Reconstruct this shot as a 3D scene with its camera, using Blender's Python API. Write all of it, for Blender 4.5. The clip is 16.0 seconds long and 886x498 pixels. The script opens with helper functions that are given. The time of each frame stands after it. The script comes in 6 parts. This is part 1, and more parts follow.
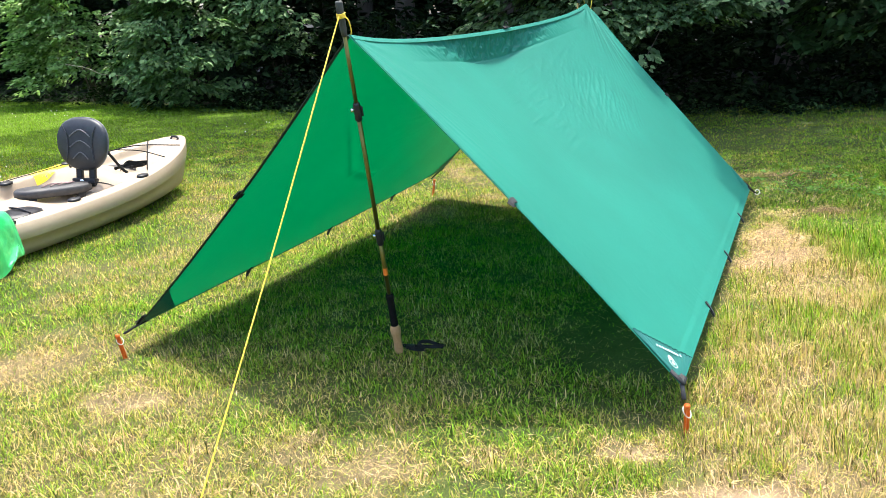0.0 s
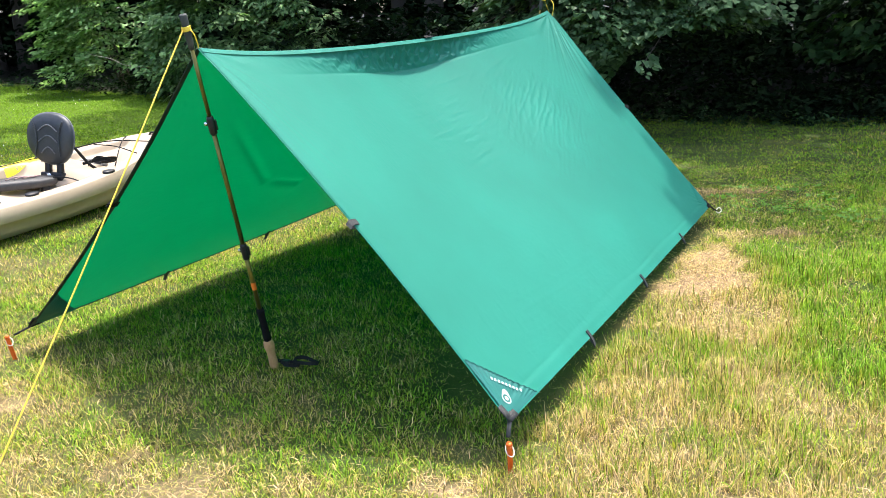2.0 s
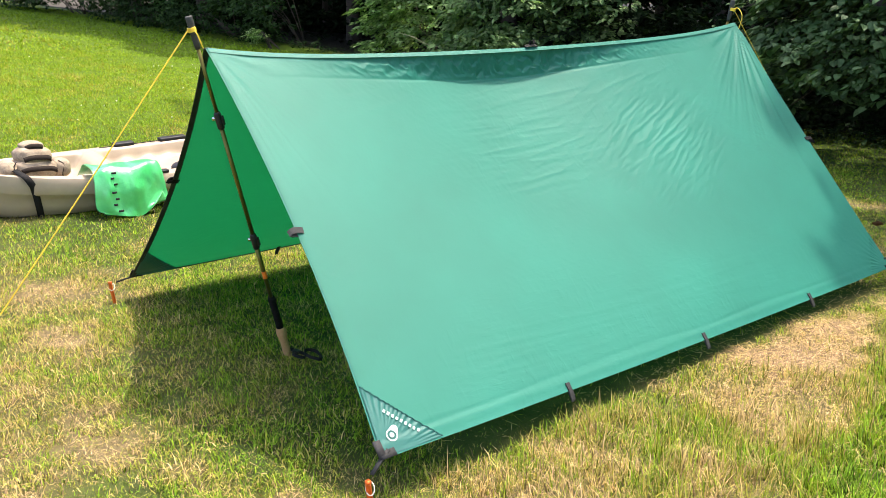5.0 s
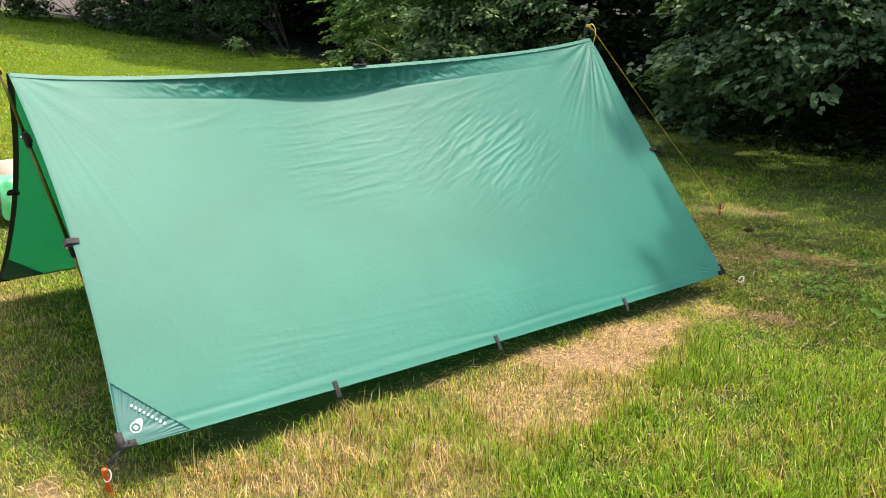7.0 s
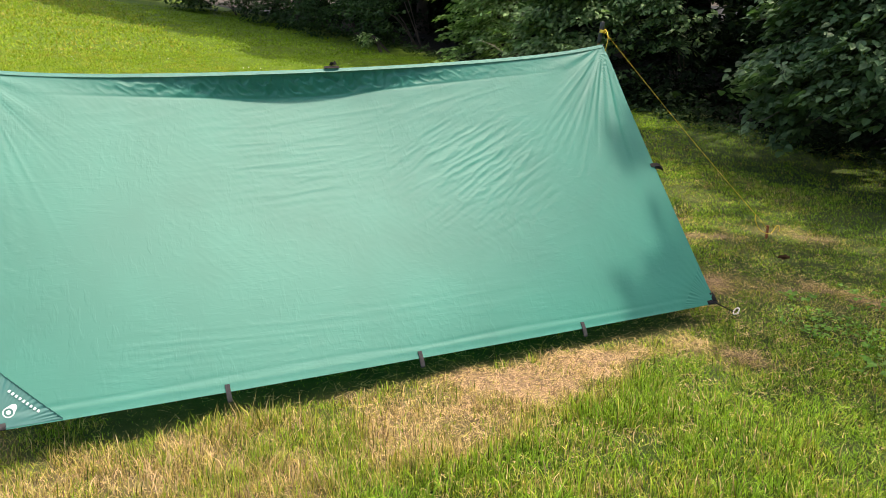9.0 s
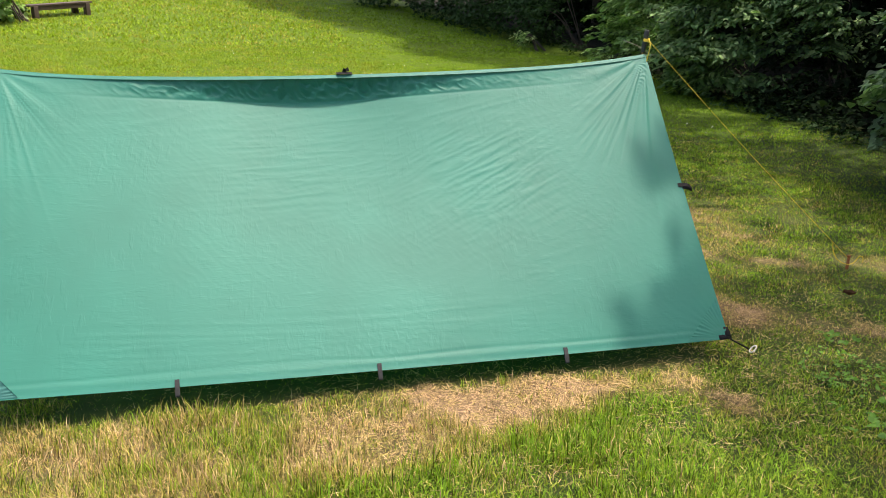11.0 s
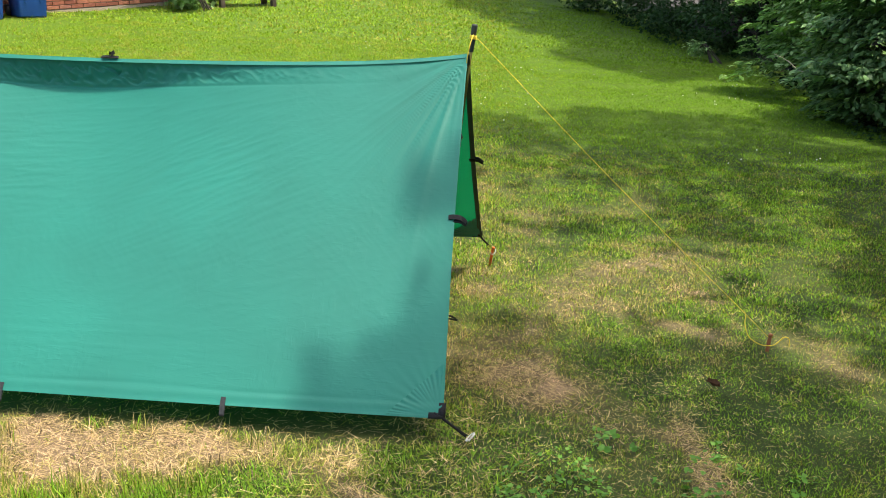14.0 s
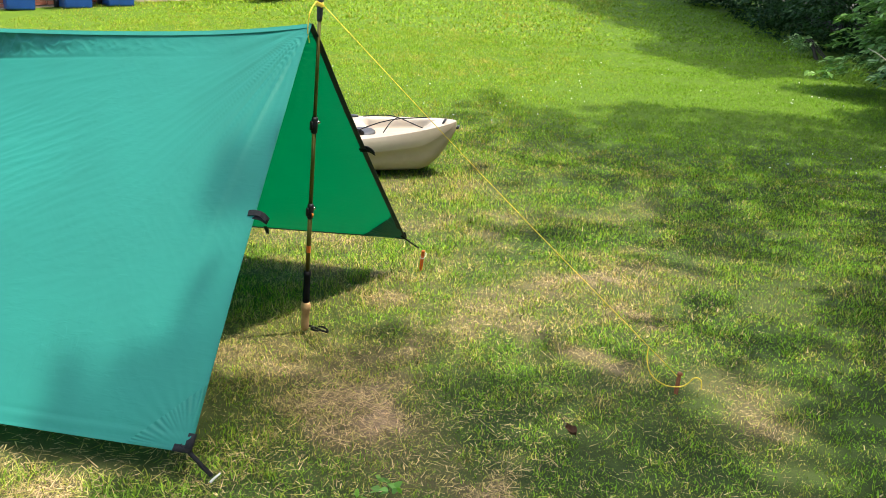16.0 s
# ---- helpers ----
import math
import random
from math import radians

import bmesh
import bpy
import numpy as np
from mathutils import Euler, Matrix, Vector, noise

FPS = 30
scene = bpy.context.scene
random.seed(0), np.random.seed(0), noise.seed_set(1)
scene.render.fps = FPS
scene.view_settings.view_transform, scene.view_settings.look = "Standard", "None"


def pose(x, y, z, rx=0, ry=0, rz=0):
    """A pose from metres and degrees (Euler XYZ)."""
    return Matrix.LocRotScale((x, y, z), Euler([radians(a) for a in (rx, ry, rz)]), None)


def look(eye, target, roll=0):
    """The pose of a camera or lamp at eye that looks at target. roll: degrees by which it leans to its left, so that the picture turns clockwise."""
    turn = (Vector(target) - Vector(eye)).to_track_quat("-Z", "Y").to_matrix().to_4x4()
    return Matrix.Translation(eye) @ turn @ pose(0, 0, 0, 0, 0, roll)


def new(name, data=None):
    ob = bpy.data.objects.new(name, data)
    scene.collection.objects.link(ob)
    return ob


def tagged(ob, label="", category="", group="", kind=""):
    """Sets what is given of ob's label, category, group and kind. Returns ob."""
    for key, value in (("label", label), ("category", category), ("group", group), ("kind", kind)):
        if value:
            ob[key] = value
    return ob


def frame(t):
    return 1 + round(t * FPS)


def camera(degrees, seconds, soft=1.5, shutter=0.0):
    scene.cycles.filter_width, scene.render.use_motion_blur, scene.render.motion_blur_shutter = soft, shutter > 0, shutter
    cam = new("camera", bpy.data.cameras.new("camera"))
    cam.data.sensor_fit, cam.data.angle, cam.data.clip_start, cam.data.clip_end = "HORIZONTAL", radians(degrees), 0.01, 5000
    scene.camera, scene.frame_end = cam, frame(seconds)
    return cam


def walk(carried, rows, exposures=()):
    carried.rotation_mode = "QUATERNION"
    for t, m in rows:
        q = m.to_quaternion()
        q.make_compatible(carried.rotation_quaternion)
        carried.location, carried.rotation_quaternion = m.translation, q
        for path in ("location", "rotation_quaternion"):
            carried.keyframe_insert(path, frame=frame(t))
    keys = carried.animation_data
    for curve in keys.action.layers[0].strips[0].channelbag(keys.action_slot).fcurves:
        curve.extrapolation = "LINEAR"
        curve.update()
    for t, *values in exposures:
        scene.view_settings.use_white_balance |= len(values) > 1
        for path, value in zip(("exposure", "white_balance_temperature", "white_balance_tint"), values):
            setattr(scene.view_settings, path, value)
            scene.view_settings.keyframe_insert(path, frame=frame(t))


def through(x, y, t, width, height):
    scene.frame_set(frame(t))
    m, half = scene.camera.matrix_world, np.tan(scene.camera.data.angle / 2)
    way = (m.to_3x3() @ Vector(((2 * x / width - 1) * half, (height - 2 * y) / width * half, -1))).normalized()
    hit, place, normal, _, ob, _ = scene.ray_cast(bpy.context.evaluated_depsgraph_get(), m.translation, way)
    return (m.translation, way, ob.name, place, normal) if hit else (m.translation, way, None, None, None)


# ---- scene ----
cam = camera(52.4, 16.0, soft=0.65)
PATH = [
    (0, (0.012, -0.138, 1.252), (-0.753, 1.638, 0.742), -4.6),
    (0.5, (0.166, -0.037, 1.279), (-0.65, 1.716, 0.766), -4.1),
    (1, (0.352, 0.061, 1.275), (-0.486, 1.803, 0.761), -3.9),
    (1.5, (0.494, 0.131, 1.275), (-0.37, 1.86, 0.763), -3.6),
    (2, (0.61, 0.239, 1.275), (-0.285, 1.952, 0.76), -3.5),
    (2.5, (0.746, 0.389, 1.281), (-0.181, 2.084, 0.764), -3.4),
    (3, (0.917, 0.551, 1.275), (-0.053, 2.222, 0.759), -3.2),
    (3.5, (1.058, 0.679, 1.313), (-0.08, 2.238, 0.789), -1.9),
    (3.7, (1.117, 0.741, 1.315), (-0.153, 2.195, 0.792), -1.9),
    (5.8, (1.784, 1.372, 1.384), (0.267, 2.567, 0.86), -0.9),
    (6, (1.851, 1.435, 1.404), (0.33, 2.623, 0.881), -1.1),
    (6.5, (2.002, 1.558, 1.413), (0.476, 2.745, 0.899), -1.1),
    (7, (2.25, 1.693, 1.4), (0.714, 2.864, 0.884), -1.1),
    (7.5, (2.399, 1.871, 1.378), (0.737, 2.854, 0.858), -0.9),
    (8, (2.48, 2.102, 1.413), (0.774, 3.004, 0.887), -0.9),
    (8.5, (2.541, 2.306, 1.433), (0.826, 3.19, 0.904), -0.7),
    (9, (2.656, 2.556, 1.423), (0.925, 3.414, 0.903), -0.3),
    (9.2, (2.683, 2.642, 1.419), (0.947, 3.489, 0.9), -0.3),
    (11.3, (2.891, 3.614, 1.48), (0.997, 3.974, 0.948), 0.4),
    (11.5, (2.864, 3.761, 1.47), (0.959, 4.057, 0.936), 0.7),
    (12, (2.794, 4.095, 1.463), (0.874, 4.267, 0.931), 0.9),
    (12.5, (2.773, 4.526, 1.441), (0.846, 4.613, 0.913), 1.4),
    (13, (2.686, 4.874, 1.452), (0.756, 4.886, 0.926), 1.8),
    (13.5, (2.522, 5.264, 1.429), (0.593, 5.203, 0.903), 2.1),
    (14, (2.399, 5.629, 1.422), (0.473, 5.512, 0.895), 2.0),
    (14.5, (2.204, 5.913, 1.431), (0.284, 5.731, 0.902), 2.2),
    (15, (1.999, 6.147, 1.398), (0.086, 5.907, 0.868), 2.3),
    (15.5, (1.844, 6.411, 1.355), (-0.059, 6.108, 0.822), 2.4),
    (16, (1.702, 6.647, 1.335), (-0.178, 6.229, 0.794), 2.2),
]
walk(cam, [(t, look(eye, target, roll)) for t, eye, target, roll in PATH], ((0.0, 1.37, 6250, 10), (3.5, 1.27, 6500, 13), (6.0, 0.98, 7050, 16), (9.0, 0.725, 7150, 18), (12.5, 0.67, 6850, 12), (14.5, 0.93, 6450, 6), (16.0, 1.07, 6300, 7)))


# ---- world, sun, exposure ----
SUN = Vector((0.02, 0.31, 0.95)).normalized()
world = bpy.data.worlds.new("sky")
scene.world = world
world.use_nodes = True
wn = world.node_tree.nodes
sky = wn.new("ShaderNodeTexSky")
sky.sky_type = "NISHITA"
sky.sun_disc = False
sky.sun_elevation = math.asin(SUN.z)
sky.sun_rotation = math.atan2(SUN.x, SUN.y)
sky.air_density, sky.dust_density, sky.ozone_density = 0.8, 4.0, 0.6
wn["Background"].inputs["Strength"].default_value = 0.275
world.node_tree.links.new(sky.outputs["Color"], wn["Background"].inputs["Color"])
sun_data = bpy.data.lights.new("sun", "SUN")
sun_data.energy, sun_data.angle, sun_data.color = 3.2, radians(0.55), (1.0, 0.95, 0.86)
sun = new("sun", sun_data)
sun.matrix_world = look(SUN * 60, (0, 0, 0))


# ---- mesh helpers ----
def raw_mesh(name, verts, tris, smooth=False, **attributes):
    """A mesh of triangles from arrays, with float attributes of its points."""
    verts, tris = np.asarray(verts, np.float32), np.asarray(tris, np.int32)
    me = bpy.data.meshes.new(name)
    me.vertices.add(len(verts))
    me.vertices.foreach_set("co", verts.ravel())
    me.loops.add(tris.size)
    me.loops.foreach_set("vertex_index", tris.ravel())
    me.polygons.add(len(tris))
    me.polygons.foreach_set("loop_start", np.arange(0, tris.size, 3, dtype=np.int32))
    me.polygons.foreach_set("use_smooth", np.full(len(tris), smooth))
    for key, values in attributes.items():
        me.attributes.new(key, "FLOAT", "POINT").data.foreach_set("value", np.asarray(values, np.float32).ravel())
    me.update(calc_edges=True)
    return me


def grid_mesh(name, points, smooth=True, flip=False, **attributes):
    """A sheet from an array of points of the shape (rows, columns, 3)."""
    r, c = points.shape[:2]
    i = np.arange(r * c).reshape(r, c)
    a, b, d, e = i[:-1, :-1].ravel(), i[:-1, 1:].ravel(), i[1:, 1:].ravel(), i[1:, :-1].ravel()
    tris = np.concatenate([np.stack([a, b, d], 1), np.stack([a, d, e], 1)])
    if flip:
        tris = tris[:, ::-1]
    return raw_mesh(name, points.reshape(-1, 3), tris, smooth, **attributes)


def place(ob, parent):
    if parent is not None:
        ob.parent = parent
    return ob


def mesh_part(name, me, material, parent=None, label=""):
    ob = new(name, me)
    if material is not None:
        me.materials.append(material)
    place(ob, parent)
    return tagged(ob, label=label)


def part(name, bm, material, parent=None, label="", smooth=True, bevel=0.0):
    """Links a bmesh as one mesh object under a thing or a part."""
    if bevel:
        bmesh.ops.bevel(bm, geom=[e for e in bm.edges if e.calc_face_angle(0) > 0.6], offset=bevel, segments=2, affect="EDGES", profile=0.6)
    me = bpy.data.meshes.new(name)
    bm.to_mesh(me)
    bm.free()
    for p in me.polygons:
        p.use_smooth = smooth
    return mesh_part(name, me, material, parent, label)


def thing(name, at, label, category, group="", kind="", turn=(0, 0, 0)):
    ob = new(name)
    ob.empty_display_size = 0.1
    ob.matrix_world = pose(*at, *turn)
    return tagged(ob, label, category, group, kind)


def box_bm(size, centre=(0, 0, 0), bm=None, taper=1.0):
    bm = bm or bmesh.new()
    made = bmesh.ops.create_cube(bm, size=1.0)["verts"]
    for v in made:
        k = taper if v.co.z < 0 else 1.0
        v.co = Vector((v.co.x * size[0] * k + centre[0], v.co.y * size[1] * k + centre[1], v.co.z * size[2] + centre[2]))
    return bm


def tube_bm(points, radii, sides=10, bm=None, caps=True):
    """A tube along points, with a radius at each."""
    bm = bm or bmesh.new()
    points = [Vector(p) for p in points]
    if not hasattr(radii, "__len__"):
        radii = [radii] * len(points)
    rings, side = [], None
    for i, p in enumerate(points):
        along = (points[min(i + 1, len(points) - 1)] - points[max(i - 1, 0)]).normalized()
        if side is None:
            side = along.orthogonal().normalized()
        side = (side - along * side.dot(along)).normalized()
        other = along.cross(side)
        rings.append([bm.verts.new(p + (side * math.cos(a) + other * math.sin(a)) * radii[i]) for a in (math.tau * k / sides for k in range(sides))])
    for low, high in zip(rings, rings[1:]):
        for k in range(sides):
            bm.faces.new((low[k], low[(k + 1) % sides], high[(k + 1) % sides], high[k]))
    if caps:
        bm.faces.new(list(reversed(rings[0])))
        bm.faces.new(rings[-1])
    return bm


def ribbon_bm(points, width, across, thick=0.0015, bm=None):
    """A strap along points; across is the direction of its width."""
    bm = bm or bmesh.new()
    points, across = [Vector(p) for p in points], Vector(across).normalized()
    rings = []
    for i, p in enumerate(points):
        along = (points[min(i + 1, len(points) - 1)] - points[max(i - 1, 0)]).normalized()
        side = (across - along * across.dot(along)).normalized()
        up = along.cross(side)
        rings.append([bm.verts.new(p + side * (width / 2 * a) + up * (thick * b)) for a, b in ((-1, -1), (1, -1), (1, 1), (-1, 1))])
    for low, high in zip(rings, rings[1:]):
        for k in range(4):
            bm.faces.new((low[k], low[(k + 1) % 4], high[(k + 1) % 4], high[k]))
    bm.faces.new(list(reversed(rings[0])))
    bm.faces.new(rings[-1])
    return bm


def curve_points(points, n=24):
    """A smooth line through points."""
    points = [Vector(p) for p in points]
    points = [points[0] * 2 - points[1]] + points + [points[-1] * 2 - points[-2]]
    out = []
    spans = len(points) - 3
    for k in range(n + 1):
        s = min(k / n * spans, spans - 1e-6)
        i, t = int(s), s - int(s)
        p0, p1, p2, p3 = points[i:i + 4]
        out.append(0.5 * ((2 * p1) + (p2 - p0) * t + (2 * p0 - 5 * p1 + 4 * p2 - p3) * t * t + (3 * p1 - p0 - 3 * p2 + p3) * t ** 3))
    return out


# ---- noise for layouts ----
def lattice(x, y, seed):
    h = np.sin(x * 127.1 + y * 311.7 + seed * 74.7) * 43758.5453
    return h - np.floor(h)


def field(x, y, size, seed=0):
    """Smooth value noise, 0 to 1."""
    x, y = np.asarray(x, float) / size, np.asarray(y, float) / size
    i, j = np.floor(x), np.floor(y)
    u, v = x - i, y - j
    u, v = u * u * (3 - 2 * u), v * v * (3 - 2 * v)
    a, b = lattice(i, j, seed), lattice(i + 1, j, seed)
    c, d = lattice(i, j + 1, seed), lattice(i + 1, j + 1, seed)
    return (a * (1 - u) + b * u) * (1 - v) + (c * (1 - u) + d * u) * v


def swell(x, y, size, seed=0):
    """Gradient noise, about -1 to 1."""
    x, y = np.asarray(x, float) / size, np.asarray(y, float) / size
    i, j = np.floor(x), np.floor(y)
    u, v = x - i, y - j
    def corner(a, b):
        turn = lattice(i + a, j + b, seed) * math.tau
        return np.cos(turn) * (u - a) + np.sin(turn) * (v - b)
    p, q = u ** 3 * (u * (6 * u - 15) + 10), v ** 3 * (v * (6 * v - 15) + 10)
    low = corner(0, 0) * (1 - p) + corner(1, 0) * p
    high = corner(0, 1) * (1 - p) + corner(1, 1) * p
    return (low * (1 - q) + high * q) * 1.5


def soft(x, low, high):
    t = np.clip((np.asarray(x, float) - low) / (high - low), 0, 1)
    return t * t * (3 - 2 * t)


def spot(x, y, cx, cy, rx, ry, turn=0.0):
    """A soft-edged patch with a ragged outline, 0 to 1."""
    c, s = math.cos(radians(turn)), math.sin(radians(turn))
    dx, dy = x - cx, y - cy
    u, v = (dx * c + dy * s) / rx, (-dx * s + dy * c) / ry
    r = np.sqrt(u * u + v * v) + (field(x, y, 0.17, 5) - 0.5) * 0.7 + (field(x, y, 0.06, 6) - 0.5) * 0.6
    return 1 - soft(r, 0.6, 1.15)


def height(x, y):
    """The lawn: level round the tarp, rising to the house."""
    x, y = np.asarray(x, float), np.asarray(y, float)
    run = np.log1p(np.exp((-x - 3.0) / 0.6)) * 0.6
    run = 45 * np.tanh(run / 45)
    slope = np.clip(0.110 - 0.0048 * y, 0.02, 0.112)
    return run * slope + (field(x, y, 0.45, 3) - 0.5) * 0.02 + (field(x, y, 1.7, 4) - 0.5) * 0.03 - 0.012


def ground_z(x, y):
    return float(height(x, y))


def dryness(x, y):
    """How parched the lawn is: 0 lush, 0.6 straw, 1 dead and worn."""
    big, mid, fine = field(x, y, 1.3, 11), field(x, y, 0.42, 12), field(x, y, 0.13, 13)
    base = 0.32 + 0.22 * (big - 0.5)
    front = (1 - soft(y, 1.4, 2.9)) * soft(y, -0.6, 0.7) * (1 - soft(x, 2.2, 3.5))
    base = base + 0.10 * front * (1 - soft(-x, 3.0, 6.5))
    ragged = y + 1.9 * x + 0.5 * (field(x, y, 0.5, 14) - 0.5) + 0.3 * (field(x, y, 0.16, 15) - 0.5)
    right_side = soft(x, -0.45, -0.2) * (1 - soft(ragged, 4.15, 4.65)) * soft(y, -0.6, 0.7) * (1 - soft(x, 1.8, 3.2))
    base = base + 0.14 * right_side
    lush = soft(x, -0.30, 0.05) * soft(ragged, 4.25, 4.75) * (1 - 0.6 * soft(y, 7.4, 9.0)) * (1 - 0.5 * soft(y - 0.5 * x, 5.35, 5.7))
    base = base - 0.32 * lush
    base = base - 0.03 * soft(x, -2.9, -2.2) * (1 - soft(x, -0.6, -0.3)) * soft(y, 2.1, 2.5) * (1 - soft(y, 5.2, 5.6))
    base = base - 0.24 * soft(-x, 3.4, 7.0) - 0.15 * soft(y, 6.2, 7.4) - 0.14 * soft(y, 5.4, 5.8)
    base = base + (mid - 0.5) * 0.42 + (fine - 0.5) * 0.22
    for cx, cy, rx, ry, turn, k in (
        (-0.20, 4.46, 0.20, 0.46, 4, 0.44), (0.05, 3.75, 0.25, 0.3, 0, 0.08), (-0.04, 5.14, 0.26, 0.13, 25, 0.5), (0.15, 5.30, 0.16, 0.08, 20, 0.4),
        (-0.68, 5.98, 0.32, 0.26, 20, 0.27), (-0.35, 6.34, 0.5, 0.07, 2, 0.5), (-0.9, 5.7, 0.25, 0.2, 0, 0.3),
        (-1.9, 6.2, 0.5, 0.25, 40, 0.2), (-2.3, 5.0, 0.4, 0.2, 80, 0.35), (-0.44, 2.22, 0.12, 0.10, 0, 0.6), (-0.25, 1.95, 0.35, 0.15, 20, 0.35),
        (-1.25, 1.95, 0.4, 0.12, 0, 0.25), (-0.8, 2.08, 0.22, 0.08, 0, 0.3), (-2.25, 2.15, 0.2, 0.25, 30, 0.25), (-2.7, 2.25, 0.25, 0.3, 0, 0.25),
        (-3.4, 4.6, 0.3, 0.2, 0, 0.3), (-2.9, 6.6, 0.4, 0.25, 0, 0.2), (0.35, 3.1, 0.4, 0.4, 0, 0.18), (-0.1, 2.9, 0.2, 0.3, 0, 0.2),
        (-1.2, 5.75, 0.35, 0.2, 0, 0.2), (-2.3, 6.1, 0.8, 0.6, 10, 0.26), (-2.9, 6.75, 0.7, 0.35, -10, 0.2), (-3.3, 5.7, 0.6, 0.4, 0, 0.12), (-1.45, 7.1, 0.3, 0.2, 0, 0.25), (-2.45, 7.3, 0.4, 0.2, 0, 0.2), (-1.3, 6.35, 0.5, 0.28, 30, 0.08), (-1.05, 7.1, 0.4, 0.2, 0, 0.14), (-3.9, 6.6, 0.4, 0.25, 0, 0.14), (-1.5, 6.6, 0.25, 0.2, 0, 0.25)):
        base = base + k * spot(x, y, cx, cy, rx, ry, turn)
    return np.clip(base, 0, 1)


# ---- materials ----
def material(name):
    m = bpy.data.materials.new(name)
    m.use_nodes = True
    n, l = m.node_tree.nodes, m.node_tree.links
    return m, n, l, n["Principled BSDF"]


def coords(n, l, kind="Object", scale=(1, 1, 1)):
    tc, mp = n.new("ShaderNodeTexCoord"), n.new("ShaderNodeMapping")
    mp.inputs["Scale"].default_value = scale
    l.new(tc.outputs[kind], mp.inputs["Vector"])
    return mp.outputs["Vector"]


def noise_node(n, l, vector, scale, detail=3.0, rough=0.55, distortion=0.0):
    t = n.new("ShaderNodeTexNoise")
    t.inputs["Scale"].default_value, t.inputs["Detail"].default_value = scale, detail
    t.inputs["Roughness"].default_value, t.inputs["Distortion"].default_value = rough, distortion
    l.new(vector, t.inputs["Vector"])
    return t.outputs["Fac"]


def ramp(n, l, fac, stops):
    r = n.new("ShaderNodeValToRGB")
    e = r.color_ramp.elements
    while len(e) < len(stops):
        e.new(0.5)
    for k, (at, colour) in enumerate(stops):
        e[k].position, e[k].color = at, (*colour, 1)
    l.new(fac, r.inputs["Fac"])
    return r.outputs["Color"]


def bump(n, l, bsdf, fac, strength=0.3, distance=0.01, after=None):
    b = n.new("ShaderNodeBump")
    b.inputs["Strength"].default_value, b.inputs["Distance"].default_value = strength, distance
    l.new(fac, b.inputs["Height"])
    if after is not None:
        l.new(after, b.inputs["Normal"])
    l.new(b.outputs["Normal"], bsdf.inputs["Normal"])
    return b.outputs["Normal"]


def plain(name, a, b, scale=20.0, rough=0.5, metal=0.0, relief=0.15, distance=0.002, spec=0.5, kind="Object", stretch=(1, 1, 1)):
    """A surface that wavers between two colours, with a fine relief."""
    m, n, l, p = material(name)
    v = coords(n, l, kind, stretch)
    low, high = noise_node(n, l, v, scale, 5), noise_node(n, l, v, scale * 7, 3)
    mix = n.new("ShaderNodeMath")
    mix.operation, mix.use_clamp = "MULTIPLY_ADD", True
    mix.inputs[1].default_value = 0.35
    l.new(high, mix.inputs[0])
    l.new(low, mix.inputs[2])
    l.new(ramp(n, l, mix.outputs[0], ((0.35, a), (0.95, b))), p.inputs["Base Color"])
    p.inputs["Roughness"].default_value, p.inputs["Metallic"].default_value = rough, metal
    p.inputs["Specular IOR Level"].default_value = spec
    bump(n, l, p, high, relief, distance)
    return m


def leafy(name, stops, through_colour, through=0.35, rough=0.45, attribute="shade", gloss=0.35, vary=0.25):
    """Leaves and blades: a colour for each one, and light that shines through."""
    m, n, l, p = material(name)
    a = n.new("ShaderNodeAttribute")
    a.attribute_name = attribute
    each, tone = n.new("ShaderNodeNewGeometry"), n.new("ShaderNodeMix")
    tone.data_type, tone.blend_type = "RGBA", "MULTIPLY"
    tone.inputs["Factor"].default_value = 1.0
    l.new(ramp(n, l, a.outputs["Fac"], stops), tone.inputs["A"])
    l.new(ramp(n, l, each.outputs["Random Per Island"], ((0.0, (1 - vary,) * 3), (1.0, (1 + vary,) * 3))), tone.inputs["B"])
    colour = tone.outputs["Result"]
    l.new(colour, p.inputs["Base Color"])
    p.inputs["Roughness"].default_value = rough
    p.inputs["Specular IOR Level"].default_value = gloss
    t, mix = n.new("ShaderNodeBsdfTranslucent"), n.new("ShaderNodeMixShader")
    tint = n.new("ShaderNodeMix")
    tint.data_type, tint.blend_type = "RGBA", "MULTIPLY"
    tint.inputs["Factor"].default_value = 1.0
    l.new(colour, tint.inputs["A"])
    tint.inputs["B"].default_value = (*through_colour, 1)
    l.new(tint.outputs["Result"], t.inputs["Color"])
    mix.inputs["Fac"].default_value = through
    l.new(p.outputs["BSDF"], mix.inputs[1])
    l.new(t.outputs["BSDF"], mix.inputs[2])
    l.new(mix.outputs["Shader"], n["Material Output"].inputs["Surface"])
    return m


GRASS_STOPS = ((0.0, (0.145, 0.265, 0.022)), (0.22, (0.21, 0.31, 0.022)), (0.45, (0.30, 0.285, 0.05)), (0.68, (0.45, 0.335, 0.155)), (1.0, (0.52, 0.365, 0.235)))
M_GRASS = leafy("grass_blade", GRASS_STOPS, (1.15, 1.2, 0.5), 0.36, 0.6, "dry", gloss=0.12, vary=0.82)
M_SLOPE = leafy("slope_grass_blade", GRASS_STOPS, (1.15, 1.2, 0.5), 0.36, 0.6, "dry", gloss=0.12, vary=0.42)


